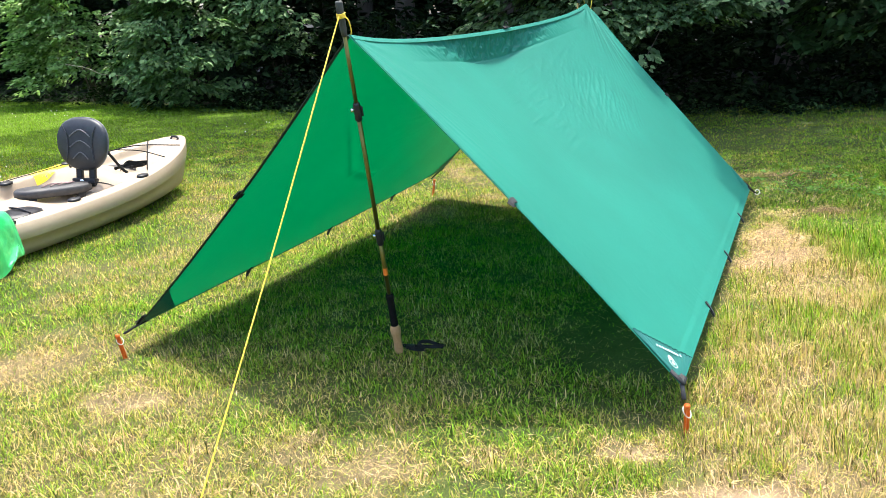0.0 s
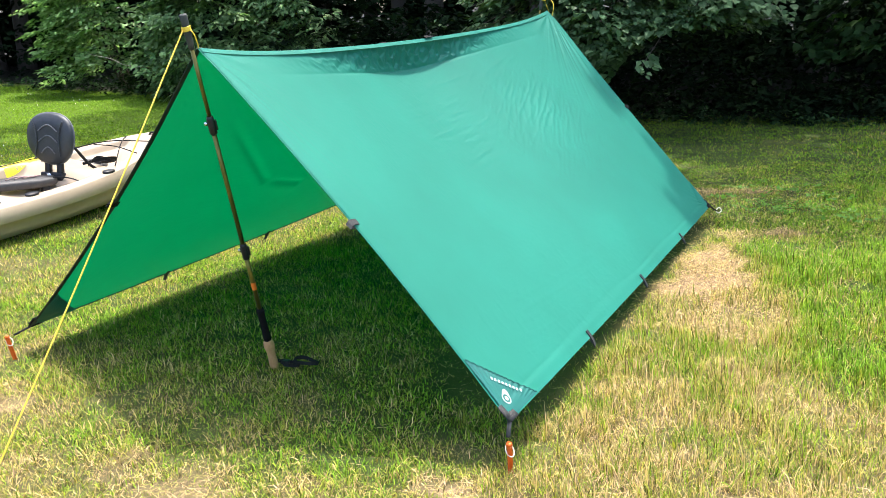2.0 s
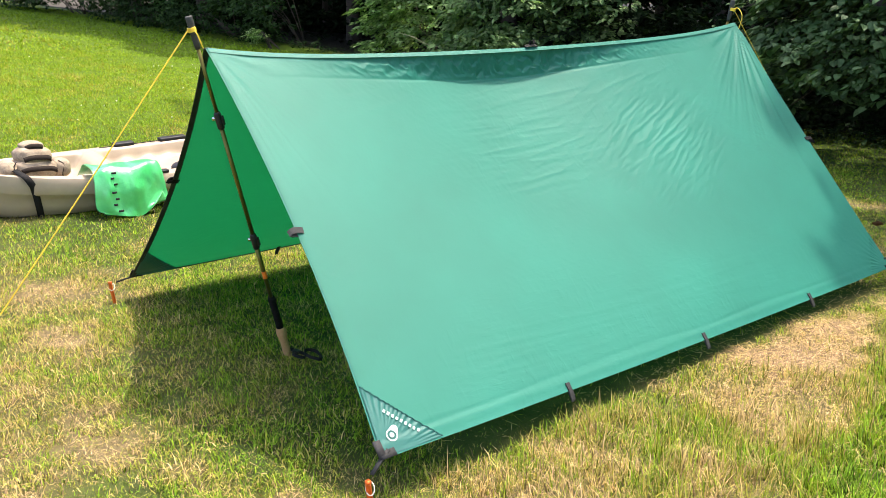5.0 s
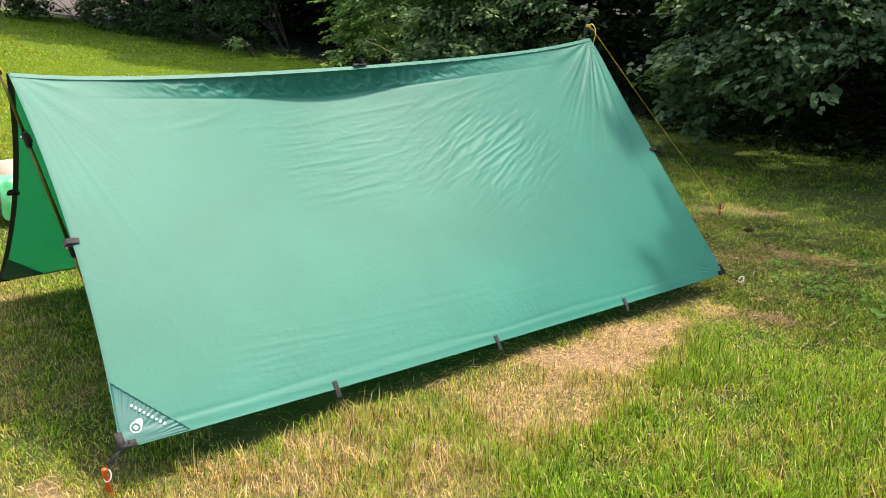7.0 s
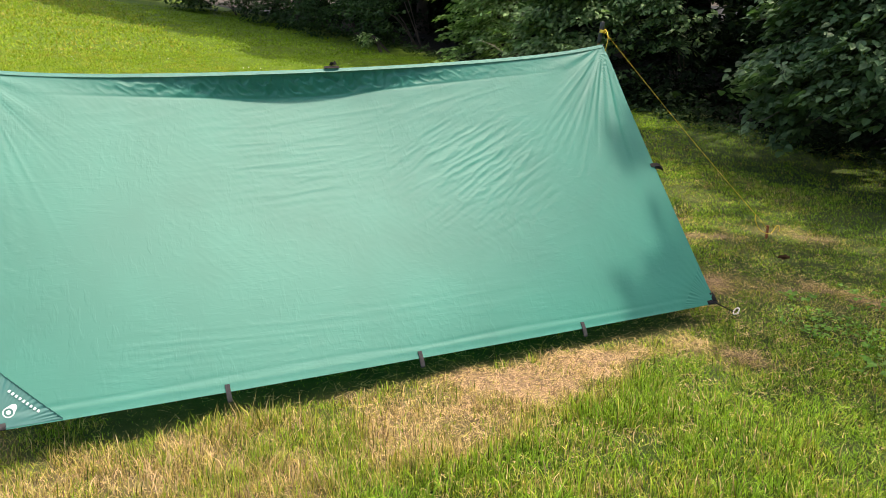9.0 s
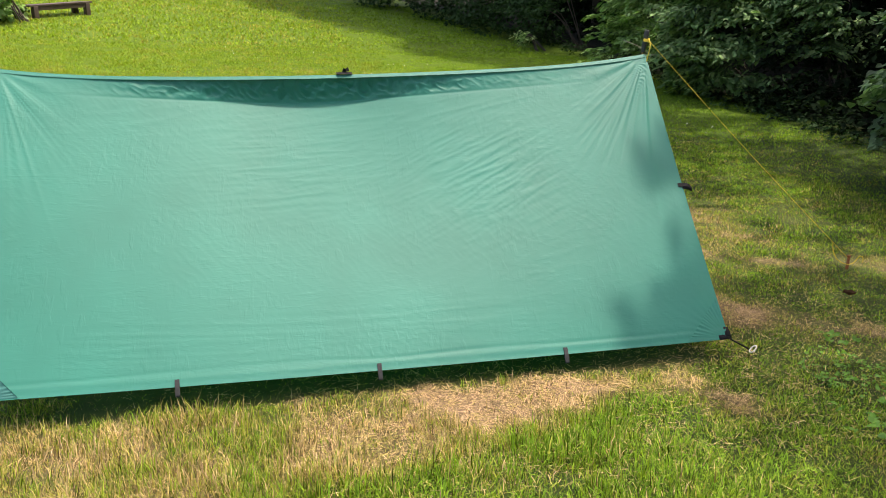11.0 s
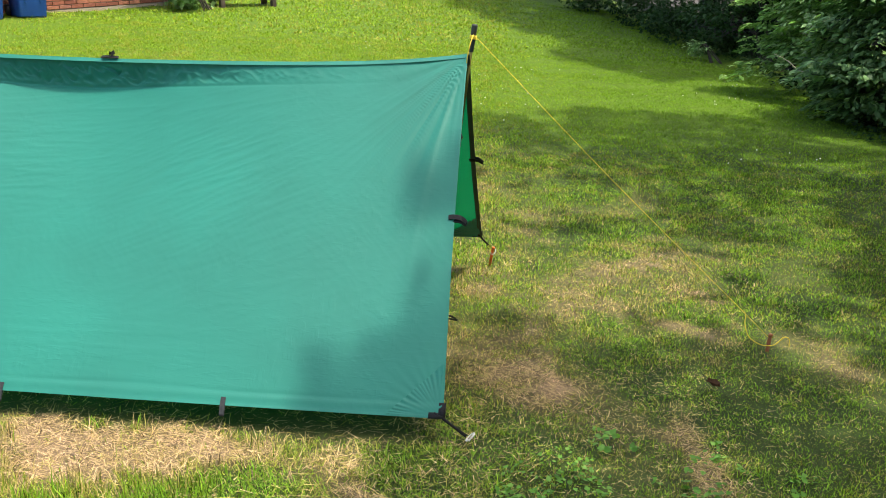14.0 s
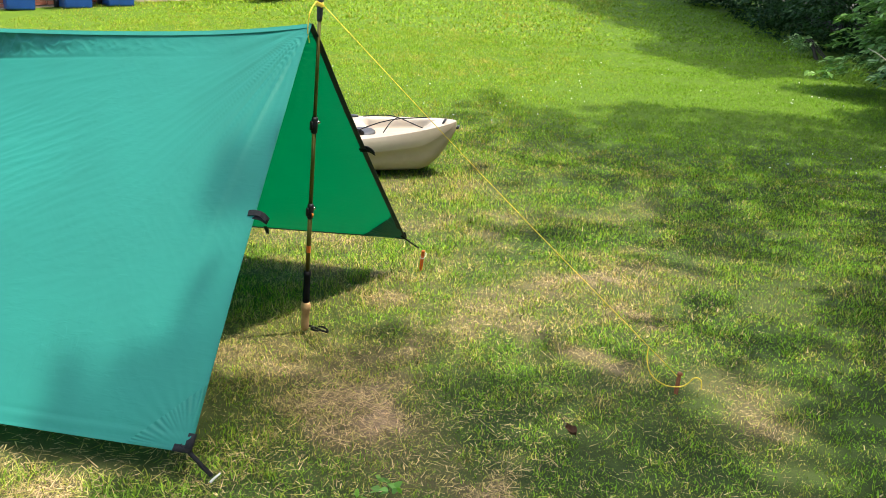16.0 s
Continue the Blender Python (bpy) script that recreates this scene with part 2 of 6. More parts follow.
def soil_material():
    m, n, l, p = material("lawn_soil")
    v = coords(n, l, "Object")
    a = n.new("ShaderNodeAttribute")
    a.attribute_name = "dry"
    fine, coarse = noise_node(n, l, v, 150, 6, 0.8, 1.5), noise_node(n, l, v, 11, 4)
    add = n.new("ShaderNodeMath")
    add.operation, add.use_clamp = "MULTIPLY_ADD", True
    add.inputs[1].default_value = 1.3
    off = n.new("ShaderNodeMath")
    off.operation = "SUBTRACT"
    off.inputs[1].default_value = 0.5
    l.new(fine, off.inputs[0])
    l.new(off.outputs[0], add.inputs[0])
    l.new(a.outputs["Fac"], add.inputs[2])
    turf = ramp(n, l, add.outputs[0], ((0.0, (0.03, 0.052, 0.010)), (0.3, (0.07, 0.09, 0.021)), (0.52, (0.13, 0.11, 0.045)), (0.75, (0.21, 0.16, 0.085)), (1.0, (0.36, 0.265, 0.165))))
    earth = ramp(n, l, coarse, ((0.3, (0.7, 0.7, 0.7)), (0.7, (1.1, 1.08, 1.05))))
    mul = n.new("ShaderNodeMix")
    mul.data_type, mul.blend_type = "RGBA", "MULTIPLY"
    mul.inputs["Factor"].default_value = 1.0
    l.new(turf, mul.inputs["A"])
    l.new(earth, mul.inputs["B"])
    green = n.new("ShaderNodeAttribute")
    green.attribute_name = "lush"
    carpet = n.new("ShaderNodeMix")
    carpet.data_type = "RGBA"
    l.new(green.outputs["Fac"], carpet.inputs["Factor"])
    l.new(mul.outputs["Result"], carpet.inputs["A"])
    l.new(ramp(n, l, fine, ((0.35, (0.035, 0.075, 0.005)), (0.65, (0.12, 0.19, 0.011)))), carpet.inputs["B"])
    # Wood floor: leaf litter taken near black, the wood's shade in its colour.
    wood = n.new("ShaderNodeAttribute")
    wood.attribute_name = "litter_shade"
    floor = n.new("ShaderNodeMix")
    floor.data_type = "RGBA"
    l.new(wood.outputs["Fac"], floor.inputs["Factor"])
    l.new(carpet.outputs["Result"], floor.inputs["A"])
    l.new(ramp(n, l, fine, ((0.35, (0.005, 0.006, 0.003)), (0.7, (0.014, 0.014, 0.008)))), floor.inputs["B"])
    l.new(floor.outputs["Result"], p.inputs["Base Color"])
    p.inputs["Roughness"].default_value = 0.9
    p.inputs["Specular IOR Level"].default_value = 0.15
    bump(n, l, p, fine, 0.5, 0.012)
    return m


M_SOIL = soil_material()


def cloth_material(name, face, shine_through, through, rough=0.55):
    """Coated nylon: a sheen, fine crinkles and light that shines through."""
    m, n, l, p = material(name)
    v = coords(n, l, "Object")
    crinkle, cloud, streak = noise_node(n, l, coords(n, l, "Object", (1, 0.4, 1)), 24, 5, 0.6, 0.8), noise_node(n, l, v, 2.2, 3), noise_node(n, l, coords(n, l, "Object", (1, 0.25, 1)), 60, 3)
    col = ramp(n, l, cloud, ((0.3, tuple(c * 0.9 for c in face)), (0.7, tuple(c * 1.1 for c in face))))
    l.new(col, p.inputs["Base Color"])
    p.inputs["Roughness"].default_value = rough
    p.inputs["Specular IOR Level"].default_value = 0.47
    patchy = n.new("ShaderNodeMath")
    patchy.operation = "MULTIPLY"
    l.new(crinkle, patchy.inputs[0])
    l.new(ramp(n, l, noise_node(n, l, v, 4.5, 2), ((0.4, (0.1, 0.1, 0.1)), (0.65, (1, 1, 1)))), patchy.inputs[1])
    first = bump(n, l, p, patchy.outputs[0], 0.05, 0.010)
    last = bump(n, l, p, streak, 0.025, 0.004, first)
    # fine straight crinkles, in drifts
    for k, (turn, squash, scale, strength) in enumerate(((-6, (1, 0.2, 1), 50, 0.13), (14, (1, 0.22, 1), 40, 0.13), (-30, (0.3, 1, 0.3), 46, 0.17))):
        tc, mp = n.new("ShaderNodeTexCoord"), n.new("ShaderNodeMapping")
        mp.vector_type = "TEXTURE"
        mp.inputs["Rotation"].default_value = (radians(turn), 0, radians(-turn))
        mp.inputs["Scale"].default_value = tuple(1 / q for q in squash)
        l.new(tc.outputs["Object"], mp.inputs["Vector"])
        vein = noise_node(n, l, mp.outputs["Vector"], scale, 2, 0.5, 0.25)
        edge = ramp(n, l, vein, ((0.50, (0, 0, 0)), (0.60, (0.6, 0.6, 0.6)), (0.66, (1, 1, 1))))
        drift = n.new("ShaderNodeMath")
        drift.operation = "MULTIPLY"
        l.new(edge, drift.inputs[0])
        l.new(ramp(n, l, noise_node(n, l, coords(n, l, "Object", (1, 1, 1.1)), 2.2 + 0.7 * k, 2), ((0.40, (0, 0, 0)), (0.60, (1, 1, 1)))), drift.inputs[1])
        last = bump(n, l, p, drift.outputs[0], strength, 0.0022, last)
    t, mix = n.new("ShaderNodeBsdfTranslucent"), n.new("ShaderNodeMixShader")
    t.inputs["Color"].default_value = (*shine_through, 1)
    mix.inputs["Fac"].default_value = through
    l.new(p.outputs["BSDF"], mix.inputs[1])
    l.new(t.outputs["BSDF"], mix.inputs[2])
    l.new(mix.outputs["Shader"], n["Material Output"].inputs["Surface"])
    return m


M_CLOTH = cloth_material("tarp_nylon", (0.019, 0.218, 0.160), (0.0, 0.195, 0.056), 0.32)
M_PATCH = cloth_material("tarp_nylon_doubled", (0.012, 0.125, 0.105), (0.0, 0.10, 0.045), 0.10)
M_SEAM = plain("teal_thread", (0.006, 0.06, 0.05), (0.012, 0.09, 0.075), 60, 0.8, spec=0.2)
M_BINDING = plain("black_binding", (0.012, 0.02, 0.016), (0.03, 0.04, 0.034), 60, 0.7)
M_WEBBING = plain("grey_webbing", (0.020, 0.021, 0.021), (0.042, 0.043, 0.043), 90, 0.75, relief=0.4, spec=0.25)
M_BLACKWEB = plain("black_webbing", (0.005, 0.005, 0.005), (0.014, 0.014, 0.014), 90, 0.75, relief=0.4, spec=0.2)
M_ORANGE = plain("orange_anodised", (0.62, 0.11, 0.015), (0.75, 0.17, 0.03), 40, 0.35, 0.5)
M_RUST = plain("brown_stake", (0.22, 0.07, 0.025), (0.33, 0.11, 0.04), 50, 0.6)
M_CORD = plain("yellow_cord", (0.75, 0.52, 0.03), (0.85, 0.62, 0.06), 200, 0.6, relief=0.5)
M_WHITECORD = plain("white_cord", (0.62, 0.58, 0.48), (0.75, 0.72, 0.64), 200, 0.7)
M_SHAFT = plain("bronze_shaft", (0.105, 0.092, 0.020), (0.165, 0.142, 0.036), 30, 0.35, 0.7)
M_BLACKPLASTIC = plain("black_plastic", (0.008, 0.008, 0.009), (0.020, 0.020, 0.022), 40, 0.45, spec=0.3)
M_GREYRUBBER = plain("grey_rubber", (0.03, 0.034, 0.03), (0.06, 0.065, 0.06), 40, 0.8, spec=0.25)
M_FOAM = plain("black_foam", (0.004, 0.004, 0.004), (0.010, 0.010, 0.011), 120, 0.95, relief=0.5, spec=0.12)
M_CORK = plain("cork", (0.34, 0.18, 0.075), (0.50, 0.30, 0.14), 90, 0.8, relief=0.5)
M_CHROME = plain("bright_metal", (0.55, 0.55, 0.55), (0.7, 0.7, 0.7), 40, 0.25, 1.0)
M_DECAL = plain("orange_decal", (0.75, 0.16, 0.02), (0.8, 0.2, 0.03), 40, 0.4)
M_PRINT = plain("white_print", (0.36, 0.50, 0.46), (0.46, 0.58, 0.54), 40, 0.6)


# ---- ground ----
def steps(low, high, fine, reach, growth=1.16):
    mid = list(np.arange(low, high, fine))
    left, right, d = [], [], fine
    while not left or left[-1] > -reach:
        d *= growth
        left.append((left[-1] if left else mid[0]) - d)
        right.append((right[-1] if right else mid[-1]) + d)
    return np.array(left[::-1] + mid + right)


gx, gy = np.meshgrid(steps(-7.0, 4.0, 0.075, 400), steps(-2.0, 10.0, 0.075, 400))
points = np.stack([gx, gy, height(gx, gy)], 2)
ground = mesh_part("ground", grid_mesh("ground", points, dry=dryness(gx, gy), lush=soft(-gx + 0.8 * field(gx, gy, 0.7, 18), 5.0, 8.5), litter_shade=soft(gy + 0.6 * field(gx, gy, 0.8, 19), 9.9, 10.5)), M_SOIL)
tagged(ground, "patchy lawn soil with dead thatch under the grass", "ground", kind="structure")


def hem_strip(x, y):
    """The strip under the low hem: blades thinned and shortened to deepen its shade."""
    return soft(x, -1.0, -0.75) * (1 - soft(x, -0.37, -0.30)) * soft(y, 2.6, 2.9) * (1 - soft(y, 5.3, 5.5))


def growth(x, y):
    """How tall the lawn stands: long beside the low hem, cropped under the trees and the tarp."""
    beside = soft(x, -0.45, -0.25) * (1 - soft(y, 5.2, 5.8))
    return 0.70 + 0.30 * beside - 0.20 * soft(y, 5.4, 6.0) * (1 - soft(x, 0.0, 0.4))


def blades(rng, n, x0, x1, y0, y1, tall, wide, lie=1.05, straws=1.0, tufted=1.0):
    """Bases and shapes of grass blades in a rectangle, thinned out where the lawn is worn."""
    x, y = rng.uniform(x0, x1, n) + rng.normal(0, 0.12, n), rng.uniform(y0, y1, n) + rng.normal(0, 0.12, n)
    dry = dryness(x, y)
    clump = field(x, y, 0.09, 21) * 0.6 + field(x, y, 0.3, 22) * 0.4
    tuft = field(x, y, 0.15, 23) * 0.6 + field(x, y, 0.055, 24) * 0.4
    gaps = (0.35 + 0.9 * clump) * (0.12 + 0.88 * soft(tuft, 0.22 + 0.22 * soft(dry, 0.3, 0.8), 0.36 + 0.30 * soft(dry, 0.3, 0.8)))
    keep = rng.random(n) < np.clip(1.15 - 0.5 * soft(dry, 0.6, 1.0), 0.75, 1) * (gaps * tufted + (0.75 + 0.3 * clump) * (1 - tufted))
    keep &= rng.random(n) > 0.93 * hem_strip(x, y)
    keep &= rng.random(n) > 0.55 * soft(dry, 0.72, 0.9)
    x, y, dry, clump = x[keep], y[keep], dry[keep], clump[keep]
    n = len(x)
    size = tall * (0.35 + 0.95 * clump + rng.normal(0, 0.17, n)) * (1.08 - 0.35 * soft(dry, 0.5, 1.0))
    size = np.clip(size, tall * 0.25, tall * 2.2) * growth(x, y)
    size = size * (1 - 0.55 * hem_strip(x, y))
    tallers = rng.random(n) < 0.02
    size[tallers] *= 1.5
    turn = rng.uniform(0, math.tau, n) + 2.0 * field(x, y, 0.4, 25)
    lean = np.clip(rng.normal(lie, 0.36, n) + 0.55 * soft(dry, 0.55, 0.95), 0.05, 1.75)
    tone = field(x, y, 0.11, 27) * 0.6 + field(x, y, 0.045, 28) * 0.4
    shade = np.clip(dry + (tone - 0.5) * 0.9 + rng.normal(0, 0.22, n), 0, 1)
    straw = rng.random(n) < (0.10 + 0.30 * dry) * straws
    shade[straw] = np.clip(rng.normal(0.70, 0.1, straw.sum()), 0, 1)
    fresh = rng.random(n) < 0.12
    shade[fresh] = np.clip(rng.normal(0.14, 0.06, fresh.sum()), 0, 1)
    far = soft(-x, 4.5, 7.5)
    # Towards the wood blades go darker green, its shade put into their colour.
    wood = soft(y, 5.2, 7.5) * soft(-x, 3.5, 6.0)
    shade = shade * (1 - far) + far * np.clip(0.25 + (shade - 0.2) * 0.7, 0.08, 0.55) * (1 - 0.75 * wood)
    width = wide * rng.uniform(0.55, 1.45, n) * (1 + 0.35 * (1 - soft(dry, 0.08, 0.3)) * (1 - far))
    z = height(x, y) - 0.004
    dx, dy = np.cos(turn), np.sin(turn)
    px, py = -dy * width / 2, dx * width / 2
    mid_r, tip_r = size * np.sin(lean * 0.55) * 0.55, size * (np.sin(lean * 0.55) * 0.55 + np.sin(np.minimum(lean * 1.3, 1.75)) * 0.45)
    mid_z, tip_z = size * np.cos(lean * 0.55) * 0.55, size * (np.cos(lean * 0.55) * 0.55 + np.cos(np.minimum(lean * 1.3, 1.75)) * 0.45)
    v = np.empty((n, 5, 3))
    v[:, 0] = np.stack([x - px, y - py, z], 1)
    v[:, 1] = np.stack([x + px, y + py, z], 1)
    v[:, 2] = np.stack([x + dx * mid_r + px * 0.8, y + dy * mid_r + py * 0.8, z + mid_z], 1)
    v[:, 3] = np.stack([x + dx * mid_r - px * 0.8, y + dy * mid_r - py * 0.8, z + mid_z], 1)
    v[:, 4] = np.stack([x + dx * tip_r, y + dy * tip_r, z + tip_z], 1)
    return v, np.repeat(shade, 5)


def clippings(rng, n, x0, x1, y0, y1, long, wide):
    """Loose dead straws that lie in the turf, most where it is worn."""
    x, y = rng.uniform(x0, x1, n), rng.uniform(y0, y1, n)
    dry = dryness(x, y)
    keep = rng.random(n) < 0.12 + 0.88 * soft(dry, 0.35, 0.75)
    x, y, dry = x[keep], y[keep], dry[keep]
    n = len(x)
    turn, bend = rng.uniform(0, math.tau, n), rng.normal(0, 0.5, n)
    size, width = long * rng.uniform(0.4, 1.3, n), wide * rng.uniform(0.6, 1.3, n)
    z0 = height(x, y) + rng.uniform(0.002, 0.022, n)
    rise = size * rng.normal(0.0, 0.16, n)
    dx, dy, ex, ey = np.cos(turn), np.sin(turn), np.cos(turn + bend), np.sin(turn + bend)
    px, py = -dy * width / 2, dx * width / 2
    v = np.empty((n, 5, 3))
    for k, (side, share) in enumerate(((-1, 0), (1, 0), (1, 0.5), (-1, 0.5), (0, 1))):
        ax = x + dx * size * min(share, 0.5) + (ex * size * 0.5 if share == 1 else 0) + side * px
        ay = y + dy * size * min(share, 0.5) + (ey * size * 0.5 if share == 1 else 0) + side * py
        v[:, k] = np.stack([ax, ay, z0 + np.maximum(rise, -0.01) * share + (0.004 if share == 0.5 else 0)], 1)
    shade = np.clip(rng.normal(0.72, 0.2, n) + 0.2 * soft(dry, 0.65, 0.9), 0, 1)
    return v, np.repeat(shade, 5)


def grass_patch(name, label, zones, seed, make=None, plain_blades=False, mat_=M_GRASS):
    rng = np.random.default_rng(seed)
    vs, shades = zip(*[(make or blades)(rng, *zone) for zone in zones])
    v = np.concatenate(vs)
    start = np.arange(len(v))[:, None, None] * 5
    shade = np.concatenate(shades)
    if plain_blades:
        v, shade = v[:, (0, 1, 4)], shade.reshape(-1, 5)[:, :3].ravel()
        tris = np.arange(len(v) * 3).reshape(-1, 3)
    else:
        tris = (start + np.array([[0, 1, 2], [0, 2, 3], [3, 2, 4]])).reshape(-1, 3)
    ob = mesh_part(name, raw_mesh(name, v.reshape(-1, 3), tris, False, dry=shade), mat_)
    return tagged(ob, label, "grass", kind="stuff")


grass_patch("grass", "short patchy lawn grass, half green and half straw", (
    (90000, -3.2, -0.35, 0.6, 4.6, 0.060, 0.0030, 1.15),
    (100000, -0.45, 1.9, 0.8, 4.8, 0.072, 0.0028, 0.70),
    (45000, -1.8, 1.6, 4.6, 7.4, 0.052, 0.0026, 1.0, 0.5)), 31)
grass_patch("grass", "fine matted undergrowth of the short lawn grass", (
    (215000, -3.2, -0.35, 0.8, 4.6, 0.046, 0.0031, 1.15, 1.0, 0.25),
    (200000, -0.45, 1.7, 0.9, 4.8, 0.046, 0.0028, 1.05, 1.0, 0.3),
    (240000, -1.8, 1.5, 4.6, 7.4, 0.042, 0.0031, 1.3, 0.5, 0.15),
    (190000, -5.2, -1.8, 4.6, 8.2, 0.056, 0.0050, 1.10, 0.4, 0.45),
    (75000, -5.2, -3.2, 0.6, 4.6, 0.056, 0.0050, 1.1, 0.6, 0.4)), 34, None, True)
grass_patch("grass", "lush green lawn grass on the rising slope", (
    (340000, -12.0, -5.0, -1.0, 9.6, 0.060, 0.0090, 1.08, 0.03, 0.2),
    (105000, -24.0, -12.0, -4.0, 9.0, 0.09, 0.024, 1.12, 0.04, 0.2),
    (90000, -5.0, 3.0, 7.4, 10.2, 0.045, 0.0065, 1.0, 0.12, 0.3),
    (15000, -12.0, -5.0, -2.5, -1.0, 0.062, 0.012), (35000, 1.6, 8.0, -4.0, 7.6, 0.06, 0.011), (30000, -5.0, 2.2, -4.0, 0.8, 0.06, 0.010)), 32, None, True, M_SLOPE)
grass_patch("straw", "dead straw and mown clippings lying in the turf", (
    (110000, -3.4, 1.6, 0.6, 4.9, 0.050, 0.0020),
    (60000, -3.4, 1.2, 4.9, 7.2, 0.044, 0.0022), (26000, -0.6, 0.5, 3.6, 5.6, 0.055, 0.0032), (14000, -1.1, 0.3, 5.5, 6.5, 0.05, 0.0028)), 33, clippings, True)


# ---- the tarp ----
PEAK_A, PEAK_B = Vector((-1.38, 2.477, 1.203)), Vector((-1.328, 5.472, 1.227))
FRONT_R, BACK_R = Vector((-0.349, 2.425, 0.118)), Vector((-0.368, 5.476, 0.078))
FRONT_L, BACK_L = Vector((-2.495, 2.54, 0.132)), Vector((-2.40, 5.54, 0.19))


def wave(x, y, size, seed):
    return field(x + 40, y + 40, size, seed) * 2 - 1


def panel_points(front, back, side, rows=300, columns=420):
    """One slope of the tarp: slack under the ridge, pleated where it is pulled."""
    u, v = np.meshgrid(np.linspace(0, 1, columns), np.linspace(0, 1, rows) ** 1.3)
    u, v = u[..., None], v[..., None]
    pa, pb, fr, bk = (np.array(p)[None, None] for p in (PEAK_A, PEAK_B, front, back))
    bow = 4 * u * (1 - u)
    ridge = pa * (1 - u) + pb * u
    ridge = ridge - np.array([0, 0, 1.0]) * 0.064 * (0.5 * bow + 0.5 * (1 - np.exp(-12 * np.minimum(u, 1 - u))))
    hem = fr * (1 - u) + bk * u
    hem = hem - np.array([0, 0, 1.0]) * 0.010 * bow
    p = ridge * (1 - v) + hem * v
    # the two ends are pulled in between peak and peg
    p[..., 1:2] += 0.044 * (1 - u) ** 6 * 4 * v * (1 - v) - 0.008 * u ** 6 * 4 * v * (1 - v)
    across = np.array(hem[0, 0] - ridge[0, 0])
    normal = np.cross(np.array(PEAK_B - PEAK_A), across) * (1 if side > 0 else -1)
    normal = normal / np.linalg.norm(normal)
    if normal[2] < 0:
        normal = -normal
    # the slack under the ridge: it hangs steeply, then breaks outward over a crisp lip
    mid = (0.82 * np.exp(-((u - 0.44) / 0.185) ** 2) + 0.18 * np.sin(np.pi * u) ** 1.3) * soft(u, 0.02, 0.16) * (1 - soft(u, 0.84, 0.99)) * (1.0 if side > 0 else 0.55)
    fold_at = 0.072
    lip = ridge + (hem - ridge) * fold_at * (1 - mid) + mid * np.array([-0.008 * side, 0, -0.120])
    over = np.where(v < fold_at, ridge + (lip - ridge) * v / fold_at, lip + (hem - lip) * (v - fold_at) / (1 - fold_at))
    rounding = 0.012 * np.exp(-((v - fold_at) / 0.006) ** 2)
    p = p + (over - (ridge * (1 - v) + hem * v)) - normal * rounding * mid * 0.35
    p = p - normal * 0.006 * (1 - u) ** 7 * 4 * v * (1 - v)
    s, t = u * 3.05, v * 1.5
    def fan(du, dv, count, reach, amount):
        r = np.sqrt(du * du + dv * dv) + 1e-6
        ang = np.arctan2(dv, du)
        return amount * np.cos(ang * count + 1.5 * swell(ang * 2, r, 0.6, 8)) * soft(r, 0.02, 0.15) * np.exp(-(r / reach) ** 2)
    def pleats(du, dv, reach, amount, seed):
        """Fine folds that leave a peak and run down beside the end of the slope."""
        r = np.sqrt(du * du + dv * dv) + 1e-6
        ang = np.arctan2(dv, du)
        w = np.exp(-((ang - 1.42) / 0.30) ** 2) * soft(r, 0.01, 0.10) * np.exp(-(r / reach) ** 2)
        return amount * w * np.maximum(0, 1 - np.sqrt(swell(ang * 9.0, r * 0.8, 1.0, seed) ** 2 + 0.01) * 1.5) ** 1.6
    def fine_pleats(du, dv, reach, amount, seed):
        """Narrow crisp tucks that fan out below a peak."""
        r = np.sqrt(du * du + dv * dv) + 1e-6
        ang = np.arctan2(dv, du)
        w = np.exp(-((ang - 1.05) / 0.42) ** 2) * soft(r, 0.03, 0.14) * np.exp(-(r / reach) ** 2)
        n = swell(ang * 17.0, r * 1.6, 1.0, seed)
        return amount * w * np.maximum(0, 1 - np.sqrt(n * n + 0.004) * 1.6) ** 2.0
    def folds(turn, long, short, seed):
        """Irregular creases, long in one direction."""
        c, k = math.cos(radians(turn)), math.sin(radians(turn))
        a, e = (s * c + t * k) / long, (-s * k + t * c) / short
        n = swell(a + 30, e + 30, 1.0, seed) + 0.3 * swell(a * 2 + 30, e * 2 + 30, 1.0, seed + 1)
        return np.maximum(0, 1 - np.sqrt(n * n + 0.006) * 1.5) ** 2.0
    d = pleats(s, t, 0.6, 0.0028, 41) + pleats(3.05 - s, t, 0.62, 0.010, 42)
    d = d + fan(s, t, 15, 0.3, 0.0016) + fan(3.05 - s, t, 19, 0.34, 0.0022)
    d = d + fan(s, 1.5 - t, 26, 0.10, 0.0008) + fan(3.05 - s, 1.5 - t, 34, 0.15, 0.0014)
    d = d + fine_pleats(3.05 - s, t, 0.55, 0.0048, 45) + fine_pleats(s, t, 0.45, 0.0012, 46)
    # slanting creases in the middle of the slope, level ones beside them, faint ones all over
    zone = np.exp(-((s - 2.10) / 0.28) ** 2 - ((t - 0.52) / 0.22) ** 2)
    d = d + 0.0032 * zone * folds(-24, 0.55, 0.055, 51) + 0.0026 * np.exp(-((s - 2.05) / 0.42) ** 2 - ((t - 0.60) / 0.30) ** 2) * folds(-30, 0.20, 0.030, 59)
    zone = np.exp(-((s - 1.25) / 0.36) ** 2 - ((t - 0.50) / 0.28) ** 2)
    d = d + 0.0017 * zone * folds(-4, 0.45, 0.055, 53) + 0.0014 * zone * folds(-8, 0.2, 0.03, 61)
    d = d + 0.0022 * np.exp(-((t - 0.22) / 0.10) ** 2) * 0.6 * bow * folds(-10, 0.5, 0.07, 57)
